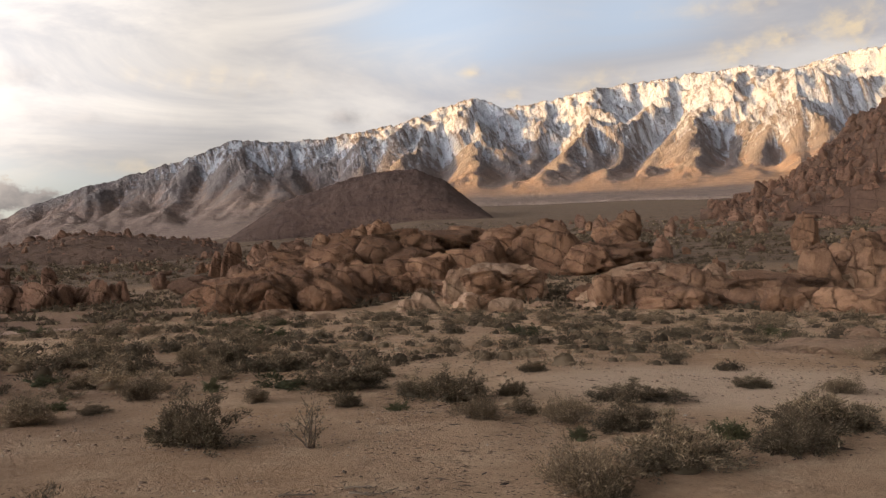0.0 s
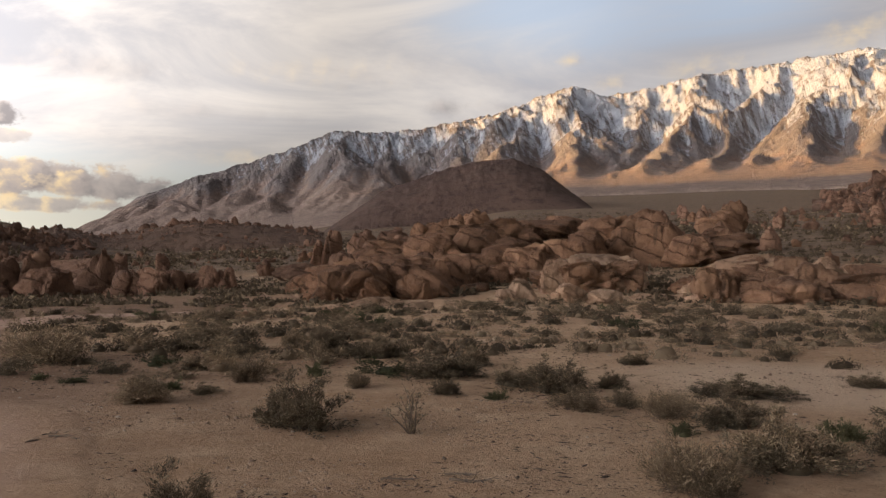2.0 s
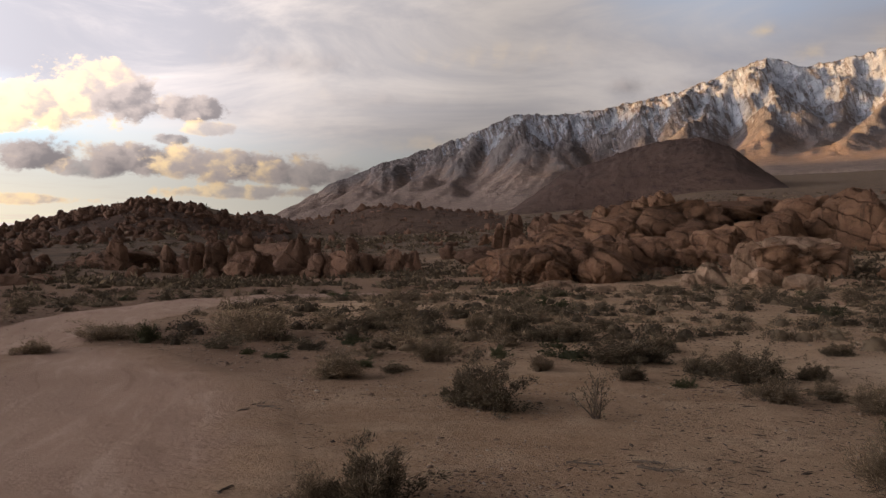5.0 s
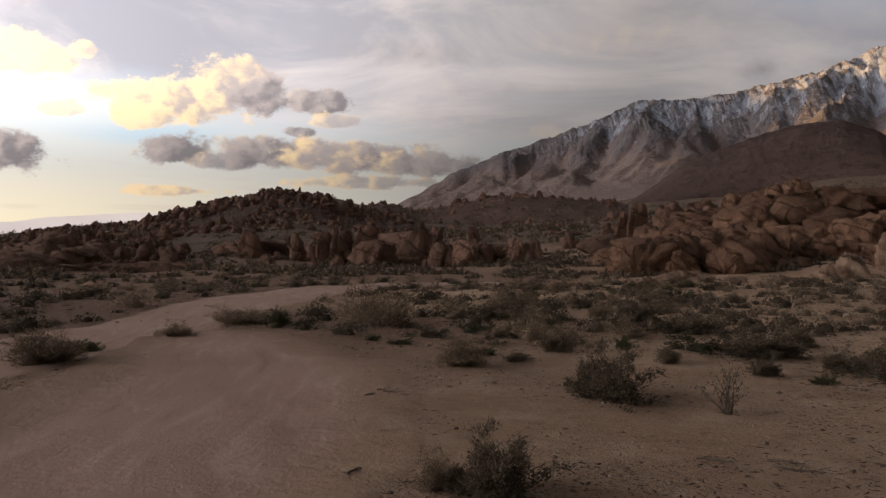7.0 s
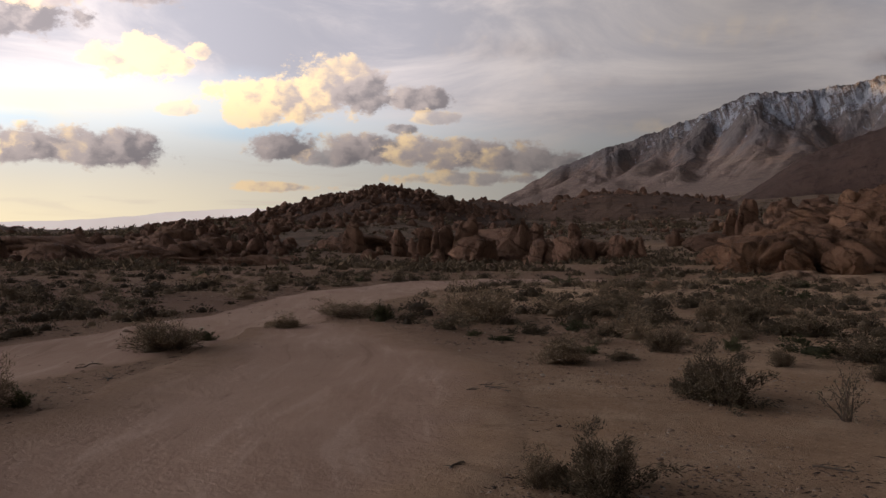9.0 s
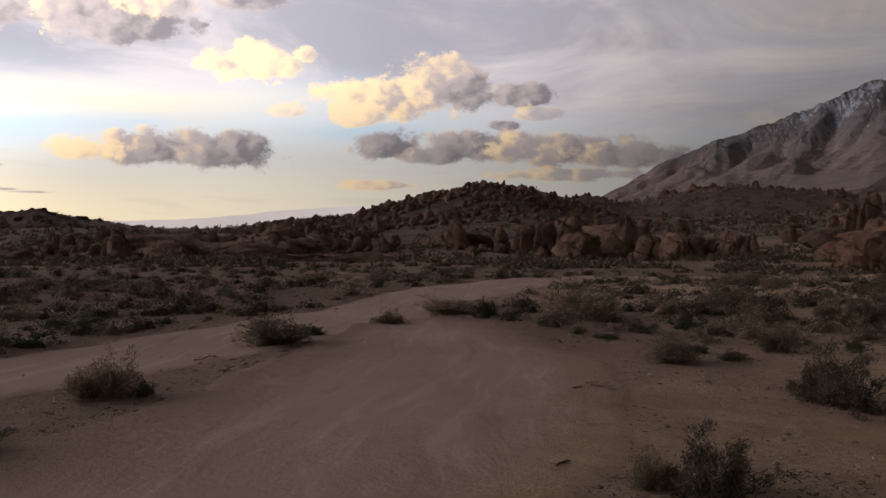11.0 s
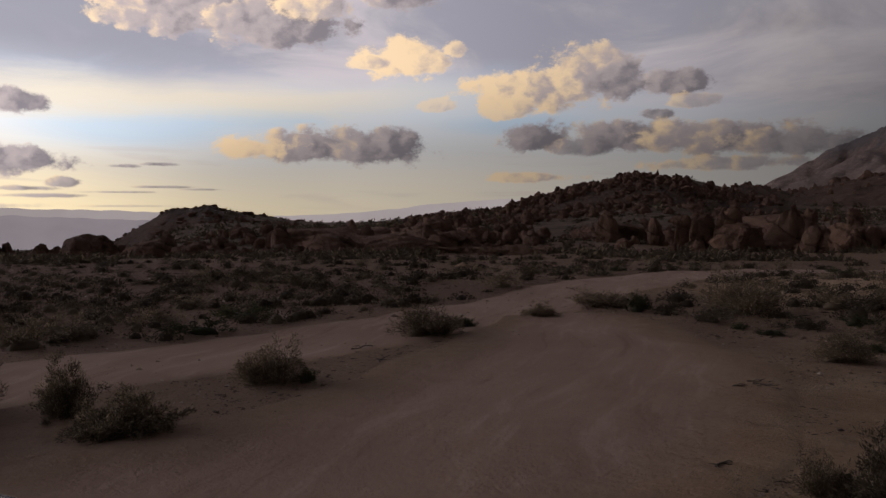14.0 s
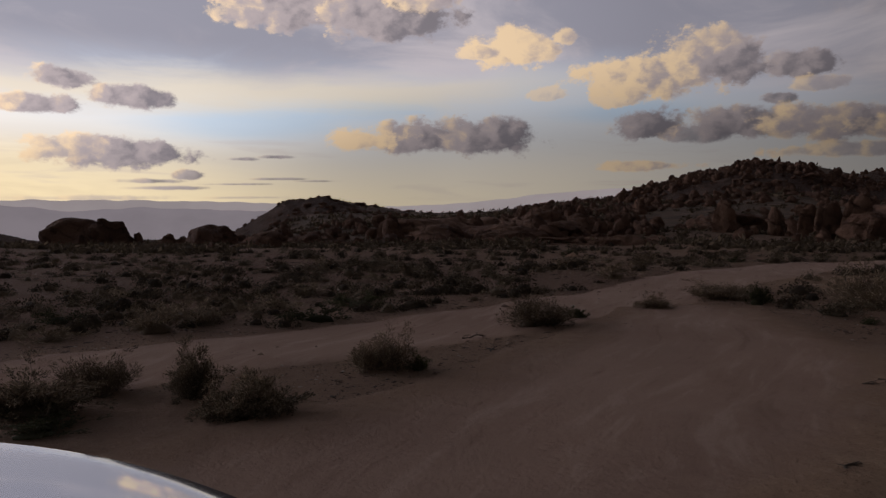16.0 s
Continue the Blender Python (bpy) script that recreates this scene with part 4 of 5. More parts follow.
MASS = [(-7.9, 43.3, 2.09, 8.85, 2.80, "m"), (2.7, 44.9, 2.25, 6.37, 2.97, "m"), (-5.2, 79.8, 5.44, 13.10, 1.93, "m"), (2.1, 84.0, 6.44, 15.01, 2.61, "m"), (15.6, 40.1, 1.50, 7.36, 2.04, "m"), (22.0, 42.7, 3.41, 5.36, 4.26, "m"), (-5.3, 53.7, 1.50, 8.04, 2.22, "m"), (13.4, 49.2, 2.18, 6.46, 1.66, "m"), (14.7, 74.6, 4.64, 9.62, 2.47, "m"), (-11.9, 77.1, 4.47, 10.45, 2.02, "m"), (9.2, 75.4, 6.61, 9.05, 4.79, "p"), (-0.2, 60.0, 2.17, 6.25, 2.48, "m")]
SWELL = [(-34.8, 56.1, 1.44, 9.83, 2.36, "m"), (-35.3, 31.1, -0.05, 9.10, 1.39, "m"), (-44.9, 33.5, 0.73, 9.59, 2.16, "m"), (-45.8, 55.5, 1.16, 8.58, 1.94, "m"), (-25.5, 54.3, 1.14, 6.70, 1.94, "m"), (-69.8, 27.3, -0.94, 11.17, 1.54, "m"), (-68.7, 41.0, 0.95, 14.30, 3.03, "m"), (-67.1, 52.2, 0.83, 12.66, 2.61, "m")]
FRONT = [(8.1, 39.2, 1.36, 2.32, 1.75, "r"), (10.8, 38.5, 1.07, 4.47, 1.48, "r"), (12.8, 41.0, 1.75, 2.69, 2.00, "r"), (14.6, 43.6, 2.33, 0.89, 0.69, "r"), (14.1, 42.7, 2.05, 1.14, 0.91, "r"), (15.6, 39.0, 1.34, 5.94, 1.72, "s"), (15.6, 42.2, 1.59, 5.03, 1.19, "s"), (15.7, 36.8, 0.84, 3.28, 1.11, "r"), (17.5, 36.0, 0.91, 2.74, 1.21, "r"), (18.7, 35.4, 0.90, 2.50, 1.19, "r"), (19.3, 41.8, 3.14, 2.53, 2.62, "t"), (21.1, 42.0, 3.24, 2.10, 2.75, "t"), (22.5, 42.4, 3.48, 3.22, 2.87, "r")]
DOME = [(2.9, 37.9, 0.45, 1.75, 0.81, "r"), (1.2, 38.0, 0.59, 2.15, 0.94, "r"), (1.0, 45.0, 1.96, 2.81, 2.35, "r"), (3.0, 45.9, 2.33, 4.45, 2.53, "r"), (4.5, 46.8, 2.07, 2.45, 2.00, "r"), (-1.0, 41.0, 0.93, 1.59, 1.58, "t"), (-1.7, 40.0, 0.40, 1.31, 0.93, "r"), (5.6, 41.6, 0.08, 2.50, 0.71, "s"), (8.4, 44.2, 0.72, 2.68, 0.61, "s"), (12.4, 50.5, 2.24, 4.65, 1.32, "s")]
LEFT = [(-9.7, 40.9, 1.47, 3.75, 1.91, "r"), (-8.5, 43.2, 1.92, 4.26, 2.44, "r"), (-6.9, 45.5, 2.10, 4.11, 2.57, "r"), (-5.5, 48.7, 2.25, 4.01, 2.75, "r"), (-4.1, 51.8, 1.56, 3.48, 2.28, "r"), (-6.4, 41.5, 1.06, 1.88, 1.46, "r"), (-8.3, 40.2, 0.82, 1.83, 1.24, "r"), (-3.5, 59.9, 3.11, 4.91, 2.15, "r"), (-0.6, 58.0, 3.16, 3.89, 2.20, "r"), (-2.1, 52.0, 1.40, 3.10, 1.97, "r"), (-11.0, 41.6, 0.96, 1.92, 1.29, "r")]
BACK = [(9.1, 74.4, 6.69, 6.70, 4.73, "p"), (12.5, 70.9, 4.21, 4.82, 2.44, "r"), (16.5, 78.3, 5.21, 4.17, 1.94, "r"), (6.7, 79.7, 6.53, 7.15, 3.14, "r"), (3.3, 71.9, 4.74, 5.36, 2.48, "r"), (2.1, 84.0, 6.55, 7.50, 2.44, "s"), (-9.5, 71.4, 4.44, 5.90, 1.67, "r"), (-5.4, 75.8, 5.10, 6.79, 1.94, "r"), (-1.3, 82.0, 6.02, 7.94, 2.21, "s"), (-7.7, 94.7, 8.07, 4.53, 2.36, "r"), (-9.1, 91.6, 7.24, 2.47, 2.78, "t"), (-11.8, 94.3, 7.10, 4.39, 1.89, "r"), (28.4, 126.8, 11.65, 4.45, 4.03, "r"), (26.5, 125.2, 9.89, 6.67, 3.03, "r"), (44.6, 100.6, 8.86, 3.28, 2.92, "t")]
PILLAR = [(-20.2, 77.4, 4.89, 2.14, 3.42, "t"), (-21.3, 77.1, 3.93, 1.43, 2.45, "t"), (-17.8, 72.9, 2.67, 2.79, 2.21, "r"), (-15.3, 68.3, 2.12, 3.13, 2.07, "r"), (-18.0, 59.3, 1.61, 3.88, 1.31, "s"), (-26.0, 75.6, 1.95, 1.43, 1.20, "r"), (-15.8, 80.5, 4.19, 4.27, 1.66, "r"), (-13.8, 83.9, 4.73, 3.80, 1.33, "r"), (-18.9, 85.9, 5.33, 3.28, 2.43, "r"), (-16.5, 90.5, 5.75, 4.11, 1.87, "r")]
PINN = [(-24.2, 49.4, 1.29, 2.46, 1.90, "t"), (-23.7, 50.8, 1.16, 1.92, 1.85, "t"), (-21.1, 50.8, 1.45, 1.80, 2.03, "t"), (-20.3, 51.1, 1.33, 1.47, 1.93, "t"), (-22.8, 52.2, 0.95, 1.95, 1.51, "r"), (-26.1, 49.5, 1.20, 2.33, 1.81, "r"), (-32.6, 57.4, 2.72, 3.34, 3.55, "p"), (-35.2, 53.4, 2.45, 2.29, 2.99, "t"), (-36.0, 51.7, 1.96, 2.16, 2.46, "t"), (-37.7, 51.7, 1.96, 1.33, 2.49, "t"), (-32.2, 50.7, 1.29, 3.57, 1.69, "r"), (-44.7, 51.3, 2.32, 1.82, 2.74, "t"), (-33.2, 61.7, 2.45, 1.36, 2.70, "t"), (-40.5, 52.1, 1.69, 1.28, 1.84, "t")]
STRIPED = [(-33.9, 31.1, 0.21, 3.08, 1.49, "t"), (-34.8, 30.1, -0.01, 2.05, 1.24, "r"), (-35.7, 29.1, -0.35, 4.11, 0.88, "s"), (-34.3, 33.6, 0.14, 2.00, 1.36, "t"), (-42.5, 29.9, 0.54, 4.65, 1.66, "r"), (-42.7, 33.0, 0.42, 4.42, 1.86, "r"), (-33.0, 33.5, -0.33, 2.10, 0.68, "r"), (-56.1, 41.9, 1.90, 4.17, 1.83, "r"), (-50.5, 42.4, 0.98, 3.93, 1.68, "r")]
EAST = [(-109.3, 12.6, 1.10, 10.65, 4.59, "s"), (-107.0, 14.9, 1.21, 4.82, 4.55, "r"), (-92.1, 23.3, 0.27, 6.37, 4.03, "r"), (-93.2, 26.9, -0.90, 4.33, 2.92, "r"), (-102.9, 21.0, -0.90, 1.56, 1.78, "t"), (-108.4, 18.7, -0.75, 1.31, 1.92, "t"), (-101.6, 22.4, -1.18, 1.55, 1.50, "t"), (-111.6, 10.0, 0.14, 3.34, 2.80, "t")]
LOW = [(-6.6, 32.3, 0.24, 2.46, 0.98, "s"), (-4.7, 30.6, 0.13, 2.08, 0.88, "s"), (-2.7, 30.9, 0.05, 2.54, 0.81, "s"), (-7.6, 31.1, 0.00, 2.14, 0.60, "s"), (-8.6, 23.5, -0.03, 1.68, 0.56, "s"), (3.5, 23.7, -0.33, 2.32, 0.36, "s"), (5.1, 21.4, -0.26, 1.80, 0.31, "s"), (6.8, 15.6, 0.27, 3.04, 0.75, "s"), (9.4, 17.7, 0.16, 1.79, 0.54, "s"), (-23.3, 18.9, -0.01, 1.34, 0.86, "r"), (-9.7, 27.3, -0.04, 1.08, 0.40, "r")]

outcrop("rock_outcrop", "row of rounded tan granite boulders with deep joints", FRONT, None, 2)
outcrop("rock_outcrop", "pale rounded granite domes and leaning slab", DOME, ROCK_PALE, 3)
outcrop("rock_outcrop", "broad rust-brown granite mass with dark clefts", LEFT, ROCK_RUST, 4)
outcrop("rock_outcrop", "tall peaked granite ridge above the boulders", BACK, ROCK_RUST, 5)
outcrop("rock_outcrop", "pointed granite pillar among broken blocks", PILLAR, ROCK_BROWN, 6)
outcrop("rock_outcrop", "dark upright granite pinnacles beside the track", PINN, ROCK_BROWN, 7)
outcrop("rock_outcrop", "low striped granite ledges split by upright joints", STRIPED, ROCK_BROWN, 8)
outcrop("rock_outcrop", "dark rounded rock knobs at the valley edge", EAST, ROCK_DARK, 9)
outcrop("rock_outcrop", "domed granite masses ribbed by slanting joints", [r for r in MASS if r[1] < 50 and r[0] > 0], ROCK, 11)
outcrop("rock_outcrop", "rust-brown granite domes ribbed by slanting joints", [r for r in MASS if r[1] >= 50 or r[0] < 0], ROCK_RUST, 13)
outcrop("rock_outcrop", "ribbed dark granite swells beside the pinnacles", SWELL, ROCK_BROWN, 12)
outcrop("rock_outcrop", "smooth low granite slabs level with the sand", LOW, ROCK_PALE, 10)


def rubble(name, label, n, az0, az1, r0, r1, w0, w1, shapes, mats, seed, sink=0.35, tall=1.0, ground_of=None, far=True, gaps=-0.15):
    """Broken blocks strewn over a stretch of land, the small ones many and the large ones few."""
    rng = random.Random(seed)
    cx, cy = bearing((az0 + az1) / 2, (r0 + r1) / 2)
    ob = tagged(new(name), label, "rock field", "granite outcrops")
    ob.location = (cx, cy, float(land(cx, cy)))
    for _ in range(n):
        a, r = rng.uniform(az0, az1), rng.uniform(r0, r1)
        x, y = bearing(a, r)
        if vnoise(x * 0.07, y * 0.07, 0, seed) < gaps or on_track(x, y, 2.0):
            continue
        w = w0 * (w1 / w0) ** (rng.random() ** 1.7)
        kind = rng.choice(shapes)
        h = w * {"r": 0.7, "t": 1.05, "p": 0.9, "s": 0.4}[kind] * rng.uniform(0.75, 1.25) * tall
        z = float((ground_of or land)(x, y)) - sink * h
        boulder(ob, rock_shape(kind, 3 if far else 4, rng.choice(mats), rng), x, y, z, w, w * rng.uniform(0.7, 1.2), h * (1 + sink), rng.uniform(0, 360))
    return ob


def surface(*names):
    """The height of the highest of the ground and the named hills at a place."""
    trees = []
    for name in names:
        me = bpy.data.objects[name].data
        trees.append(BVHTree.FromPolygons([v.co[:] for v in me.vertices], [f.vertices[:] for f in me.polygons]))

    def height(x, y):
        hits = [tree.ray_cast(Vector((x, y, 500)), Vector((0, 0, -1)))[0] for tree in trees]
        return max([float(land(x, y))] + [h.z for h in hits if h])
    return height


on_hills = surface("pinnacle_hill", "east_knoll", "scrub_rise", "craggy_hill", "east_rise")
rubble("rock_field", "jumble of granite blocks behind the boulder row", 150, -28, 14, 46, 80, 0.5, 2.2, "rrps", (ROCK, ROCK_RUST, ROCK_RUST), 21, tall=0.8, far=False)
rubble("rock_field", "granite blocks over the back of the outcrop", 170, -6, 17, 62, 120, 0.7, 2.8, "rrrt", (ROCK_RUST, ROCK_RUST, ROCK_DARK), 22, far=False)
rubble("rock_field", "scattered blocks on the scrub slope", 240, -29, -6, 90, 230, 0.6, 3.2, "psst", (ROCK_RUST, ROCK_BROWN, ROCK_DARK), 23, sink=0.5)
rubble("rock_field", "far knobs of broken rock on the bajada", 110, -29, -8, 190, 330, 1.5, 5.5, "pps", (ROCK_BROWN, ROCK_DARK), 24, ground_of=on_hills, sink=0.5)
rubble("rock_field", "broken pinnacles over the low rise", 230, 15, 34, 150, 270, 0.6, 2.0, "psst", (ROCK_DARK, ROCK_BROWN), 25, ground_of=on_hills, sink=0.55)
rubble("rock_field", "jagged dark blocks along the crest of the low rise", 300, 15.5, 33, 250, 305, 1.4, 4.4, "rrps", (ROCK_DARK,), 34, ground_of=on_hills, sink=0.55, tall=0.72, gaps=-0.1)
rubble("rock_field", "scattered blocks across the gully", 110, 14, 30, 55, 140, 0.4, 1.8, "psst", (ROCK_BROWN, ROCK_DARK), 26)
# blocks seen against the sun; their shade comes from the darker stone colour
rubble("rock_field", "weathered pinnacles over the brown hill", 1350, 30, 55, 115, 205, 0.5, 2.0, "rrsp", (ROCK_DARK,), 27, ground_of=on_hills, sink=0.5, tall=0.85, gaps=-1.1)
rubble("rock_field", "rounded blocks crowning the brown hill", 520, 32, 48, 150, 194, 0.7, 1.9, "rrrt", (ROCK_DARK,), 33, ground_of=on_hills, sink=0.55, gaps=-1.1)
rubble("rock_field", "pinnacles at the foot of the hill", 130, 28, 48, 56, 105, 0.5, 1.7, "rrrt", (ROCK_BROWN, ROCK_DARK), 28)
rubble("rock_field", "dark jumbled ridge of granite blocks", 560, 46, 72, 56, 125, 0.5, 2.0, "rrrt", (ROCK_DARK,), 29)
rubble("rock_field", "ragged blocks along the rim of the knoll", 380, 62, 75.5, 172, 235, 0.7, 2.2, "rrp", (ROCK_DARK,), 30, ground_of=on_hills, tall=0.6)
rubble("rock_field", "low dark blocks toward the valley", 90, 70, 90, 60, 170, 0.4, 1.5, "rrp", (ROCK_DARK,), 31, tall=0.8)
rubble("rock_field", "broken crags on the reddish hill", 950, -31, -18, 330, 480, 1.4, 4.6, "ttpp", (ROCK_DARK,), 32, ground_of=on_hills, sink=0.5, gaps=-1.1)


# ---------------------------------------------------------------- bushes
def stems_mesh(rng, n, spread, curl, thick, forks):
    """Thin three-sided branches that fan out from the root; returns the mesh and the places of the twigs."""
    verts, faces, tips = [], [], []

    def twig(p, d, length, rad, depth):
        steps = 3
        pts = [p.copy()]
        for s in range(steps):
            d = d + rng.normal(size=3) * curl
            d[2] += 0.05
            d /= np.linalg.norm(d)
            p = p + d * length / steps
            p[2] = max(p[2], 0.015)
            pts.append(p.copy())
            if s > 0:
                tips.append((p.copy(), d.copy(), depth))
            if depth < forks and s >= 1:
                side = d + rng.normal(size=3) * 0.55
                twig(p.copy(), side / np.linalg.norm(side), length * rng.uniform(0.35, 0.6), rad * 0.55, depth + 1)
        b = len(verts)
        for k, q in enumerate(pts):
            r = rad * (1 - 0.75 * k / steps)
            for c in range(3):
                ang = c * 2.0944
                verts.append(q + r * np.array([math.cos(ang), math.sin(ang), 0.3 * math.sin(ang * 2)]))
        for k in range(steps):
            for c in range(3):
                faces.append((b + 3 * k + c, b + 3 * k + (c + 1) % 3, b + 3 * k + 3 + (c + 1) % 3, b + 3 * k + 3 + c))

    phase = rng.uniform(0, 6.283, 3)
    lobes = [(0.0, 0.0, 0.86)] + [(0.36 * math.cos(q), 0.36 * math.sin(q), float(rng.uniform(0.5, 0.72))) for q in phase[:2]] if n > 20 else [(0.0, 0.0, 1.0)]
    for _ in range(n):
        ox, oy, grow = lobes[int(rng.integers(len(lobes)))]
        a, tilt = rng.uniform(0, 6.283), rng.uniform(0.1, spread)
        d = np.array([math.cos(a) * math.sin(tilt), math.sin(a) * math.sin(tilt), math.cos(tilt)])
        root = np.array([ox + rng.normal() * 0.05, oy + rng.normal() * 0.05, 0.0])
        reach = (0.82 + 0.2 * math.sin(2 * a + phase[0]) + 0.16 * math.sin(5 * a + phase[1]) + 0.12 * math.sin(9 * tilt + phase[2])) / (math.sqrt((math.sin(tilt) / 1.0) ** 2 + (math.cos(tilt) / 0.95) ** 2)) * rng.uniform(0.6, 1.0)
        twig(root, d, reach * 0.8 * grow, thick, 0)
    return verts, faces, tips


def leaves_mesh(rng, tips, n, size, jitter, slim):
    pick = rng.integers(len(tips), size=n)
    p, d = np.array([t[0] for t in tips])[pick], np.array([t[1] for t in tips])[pick]
    c = p + rng.normal(size=(n, 3)) * jitter
    c[:, 2] = np.maximum(c[:, 2], 0.02)
    a = d * 1.1 + rng.normal(size=(n, 3)) * 0.5
    a /= np.linalg.norm(a, axis=1, keepdims=True)
    b = np.cross(a, rng.normal(size=(n, 3)))
    b /= np.linalg.norm(b, axis=1, keepdims=True) + 1e-6
    s = size * rng.uniform(0.6, 1.4, (n, 1))
    v = np.stack([c - b * s * slim * 0.4, c + a * s * 0.5 - b * s * slim, c + a * s * 1.15, c + a * s * 0.45 + b * s * slim], 1)
    return v.reshape(-1, 3), np.arange(n * 4).reshape(n, 4)


def core_mesh(rng, n, radius, height, cols=9, rows=5):
    """Lumpy low domes of packed twigs, n of them, at the origin."""
    t = np.linspace(0, 2 * np.pi, cols, endpoint=False)[None, None, :]
    k = np.linspace(0, 0.96, rows)[None, :, None]
    lump = 1 + rng.uniform(-0.28, 0.28, (n, rows, cols)) + 0.18 * np.sin(2 * t + rng.uniform(0, 6, (n, 1, 1)))
    q = np.cos(k * np.pi / 2) ** 0.7 * lump * radius
    v = np.stack([q * np.cos(t), q * np.sin(t), height * np.sin(k * np.pi / 2) * (0.85 + 0.3 * rng.random((n, rows, cols)))], -1)
    v[:, 0, :, 2] = -0.05 * height
    f = grid_faces(rows, cols, True)[None] + (rows * cols * np.arange(n))[:, None, None]
    return v.reshape(n, rows * cols, 3), f.reshape(-1, 4)


def bush(name, label, seed, n, leaves, size, leaf_mat, spread=1.25, forks=1, thick=0.012, slim=0.28, curl=0.18, category="bush", jitter=0.045, stalks=0, core=0.0):
    """A bush about 2 across and 1 tall, to be scaled."""
    rng = np.random.default_rng(seed)
    v, f, tips = stems_mesh(rng, n, spread, curl, thick, forks)
    ob = tagged(new(name), label, category, "desert bushes")
    fv, ff = leaves_mesh(rng, tips, leaves, size, jitter, slim)
    if core:
        cv, cf = core_mesh(rng, 1, core * 0.55, core * 0.7, 14, 7)
        fv, ff = np.concatenate([fv, cv[0]]), np.concatenate([ff, cf + len(fv)])
    pieces = [("branchwork", (v, f), STEM), ("foliage", (fv, ff), leaf_mat)]
    if stalks:
        high = [q for q in tips if q[0][2] > 0.34]
        pieces.append(("dry_crown", leaves_mesh(rng, high, stalks, 0.065, 0.05, 0.09), LEAF_DRY))
    for part_name, (vv, ff), mat in pieces:
        me = mesh_of(part_name, vv, ff)
        me.materials.append(mat)
        new(part_name, me).parent = ob
    return ob


SAGE = [bush("sagebrush", "grey-green sagebrush with woody stems on bare sand", 10 + i, 90, 12500, 0.045, LEAF_SAGE, stalks=2600, forks=1, spread=1.5, jitter=0.035, slim=0.2, thick=0.008, core=0.36) for i in range(3)]
DRY = [bush("dry_bush", "straw-coloured dry bush of fine bare twigs", 30 + i, 80, 7500, 0.07, LEAF_DRY, spread=1.3, forks=1, slim=0.09, thick=0.008, curl=0.12, core=0.30) for i in range(2)]
GREEN = [bush("green_bush", "low dark green leafy desert bush", 50 + i, 50, 3800, 0.06, LEAF_GREEN, spread=1.4, forks=1, jitter=0.035, slim=0.2, thick=0.008, core=0.36) for i in range(2)]
TWIGGY = [bush("twig_bush", "sparse bush with bare forked branches", 70, 14, 700, 0.055, LEAF_SAGE, spread=1.15, forks=2, thick=0.034, slim=0.22, jitter=0.03)]
LOW_SAGE = [bush("sagebrush", "small grey-brown sagebrush on sandy ground", 90 + i, 14, 1900, 0.06, LEAF_SAGE, forks=1, thick=0.010, slim=0.18, spread=1.42, jitter=0.05, core=0.46, stalks=260) for i in range(3)]
LOW_DRY = [bush("dry_bush", "small faded dry bush on sandy ground", 110 + i, 9, 1200, 0.11, LEAF_DRY, forks=1, slim=0.08, thick=0.014, jitter=0.05, core=0.40) for i in range(2)]
LOW_GREEN = [bush("green_bush", "small dull green bush on sandy ground", 130, 8, 1200, 0.08, LEAF_GREEN, forks=1, slim=0.2, spread=1.42, jitter=0.05, core=0.44)]
used = set()


def plant(pool, x, y, width, height, rng):
    ob = rng.choice(pool)
    m = pose(x, y, float(land(x, y)) - 0.01, 0, 0, rng.uniform(0, 360))
    size = Matrix.Diagonal((width / 1.2, width / 1.2 * rng.uniform(0.85, 1.1), height / 0.92, 1))
    if ob.name not in used:
        used.add(ob.name)
        ob.matrix_basis = m @ size
        return ob
    got = copy_thing(ob, m)
    got.scale = size.to_scale()
    return got


BUSHES_SOUTH = [(-2.41, 7.95, 0.96, 0.54, "s"), (-1.25, 7.64, 0.40, 0.40, "t"), (-3.88, 10.64, 0.55, 0.41, "d"), (-4.64, 9.99, 0.38, 0.16, "g"), (-4.08, 9.64, 0.36, 0.14, "s"), (-4.57, 8.87, 0.52, 0.40, "d"), (-3.15, 11.29, 0.36, 0.25, "g"), (-2.38, 10.29, 0.36, 0.27, "d"), (-1.21, 10.00, 0.35, 0.22, "s"), (-0.55, 9.74, 0.27, 0.18, "g"), (-1.49, 11.62, 1.04, 0.38, "s"), (-1.07, 12.88, 0.53, 0.37, "s"), (-0.42, 10.92, 0.60, 0.28, "s"), (0.10, 10.48, 0.86, 0.45, "s"), (0.91, 10.78, 0.37, 0.24, "s"), (0.42, 9.03, 0.56, 0.33, "d"), (0.90, 9.49, 0.40, 0.21, "s"), (1.44, 13.16, 0.46, 0.24, "s"), (1.31, 8.98, 0.56, 0.36, "d")]
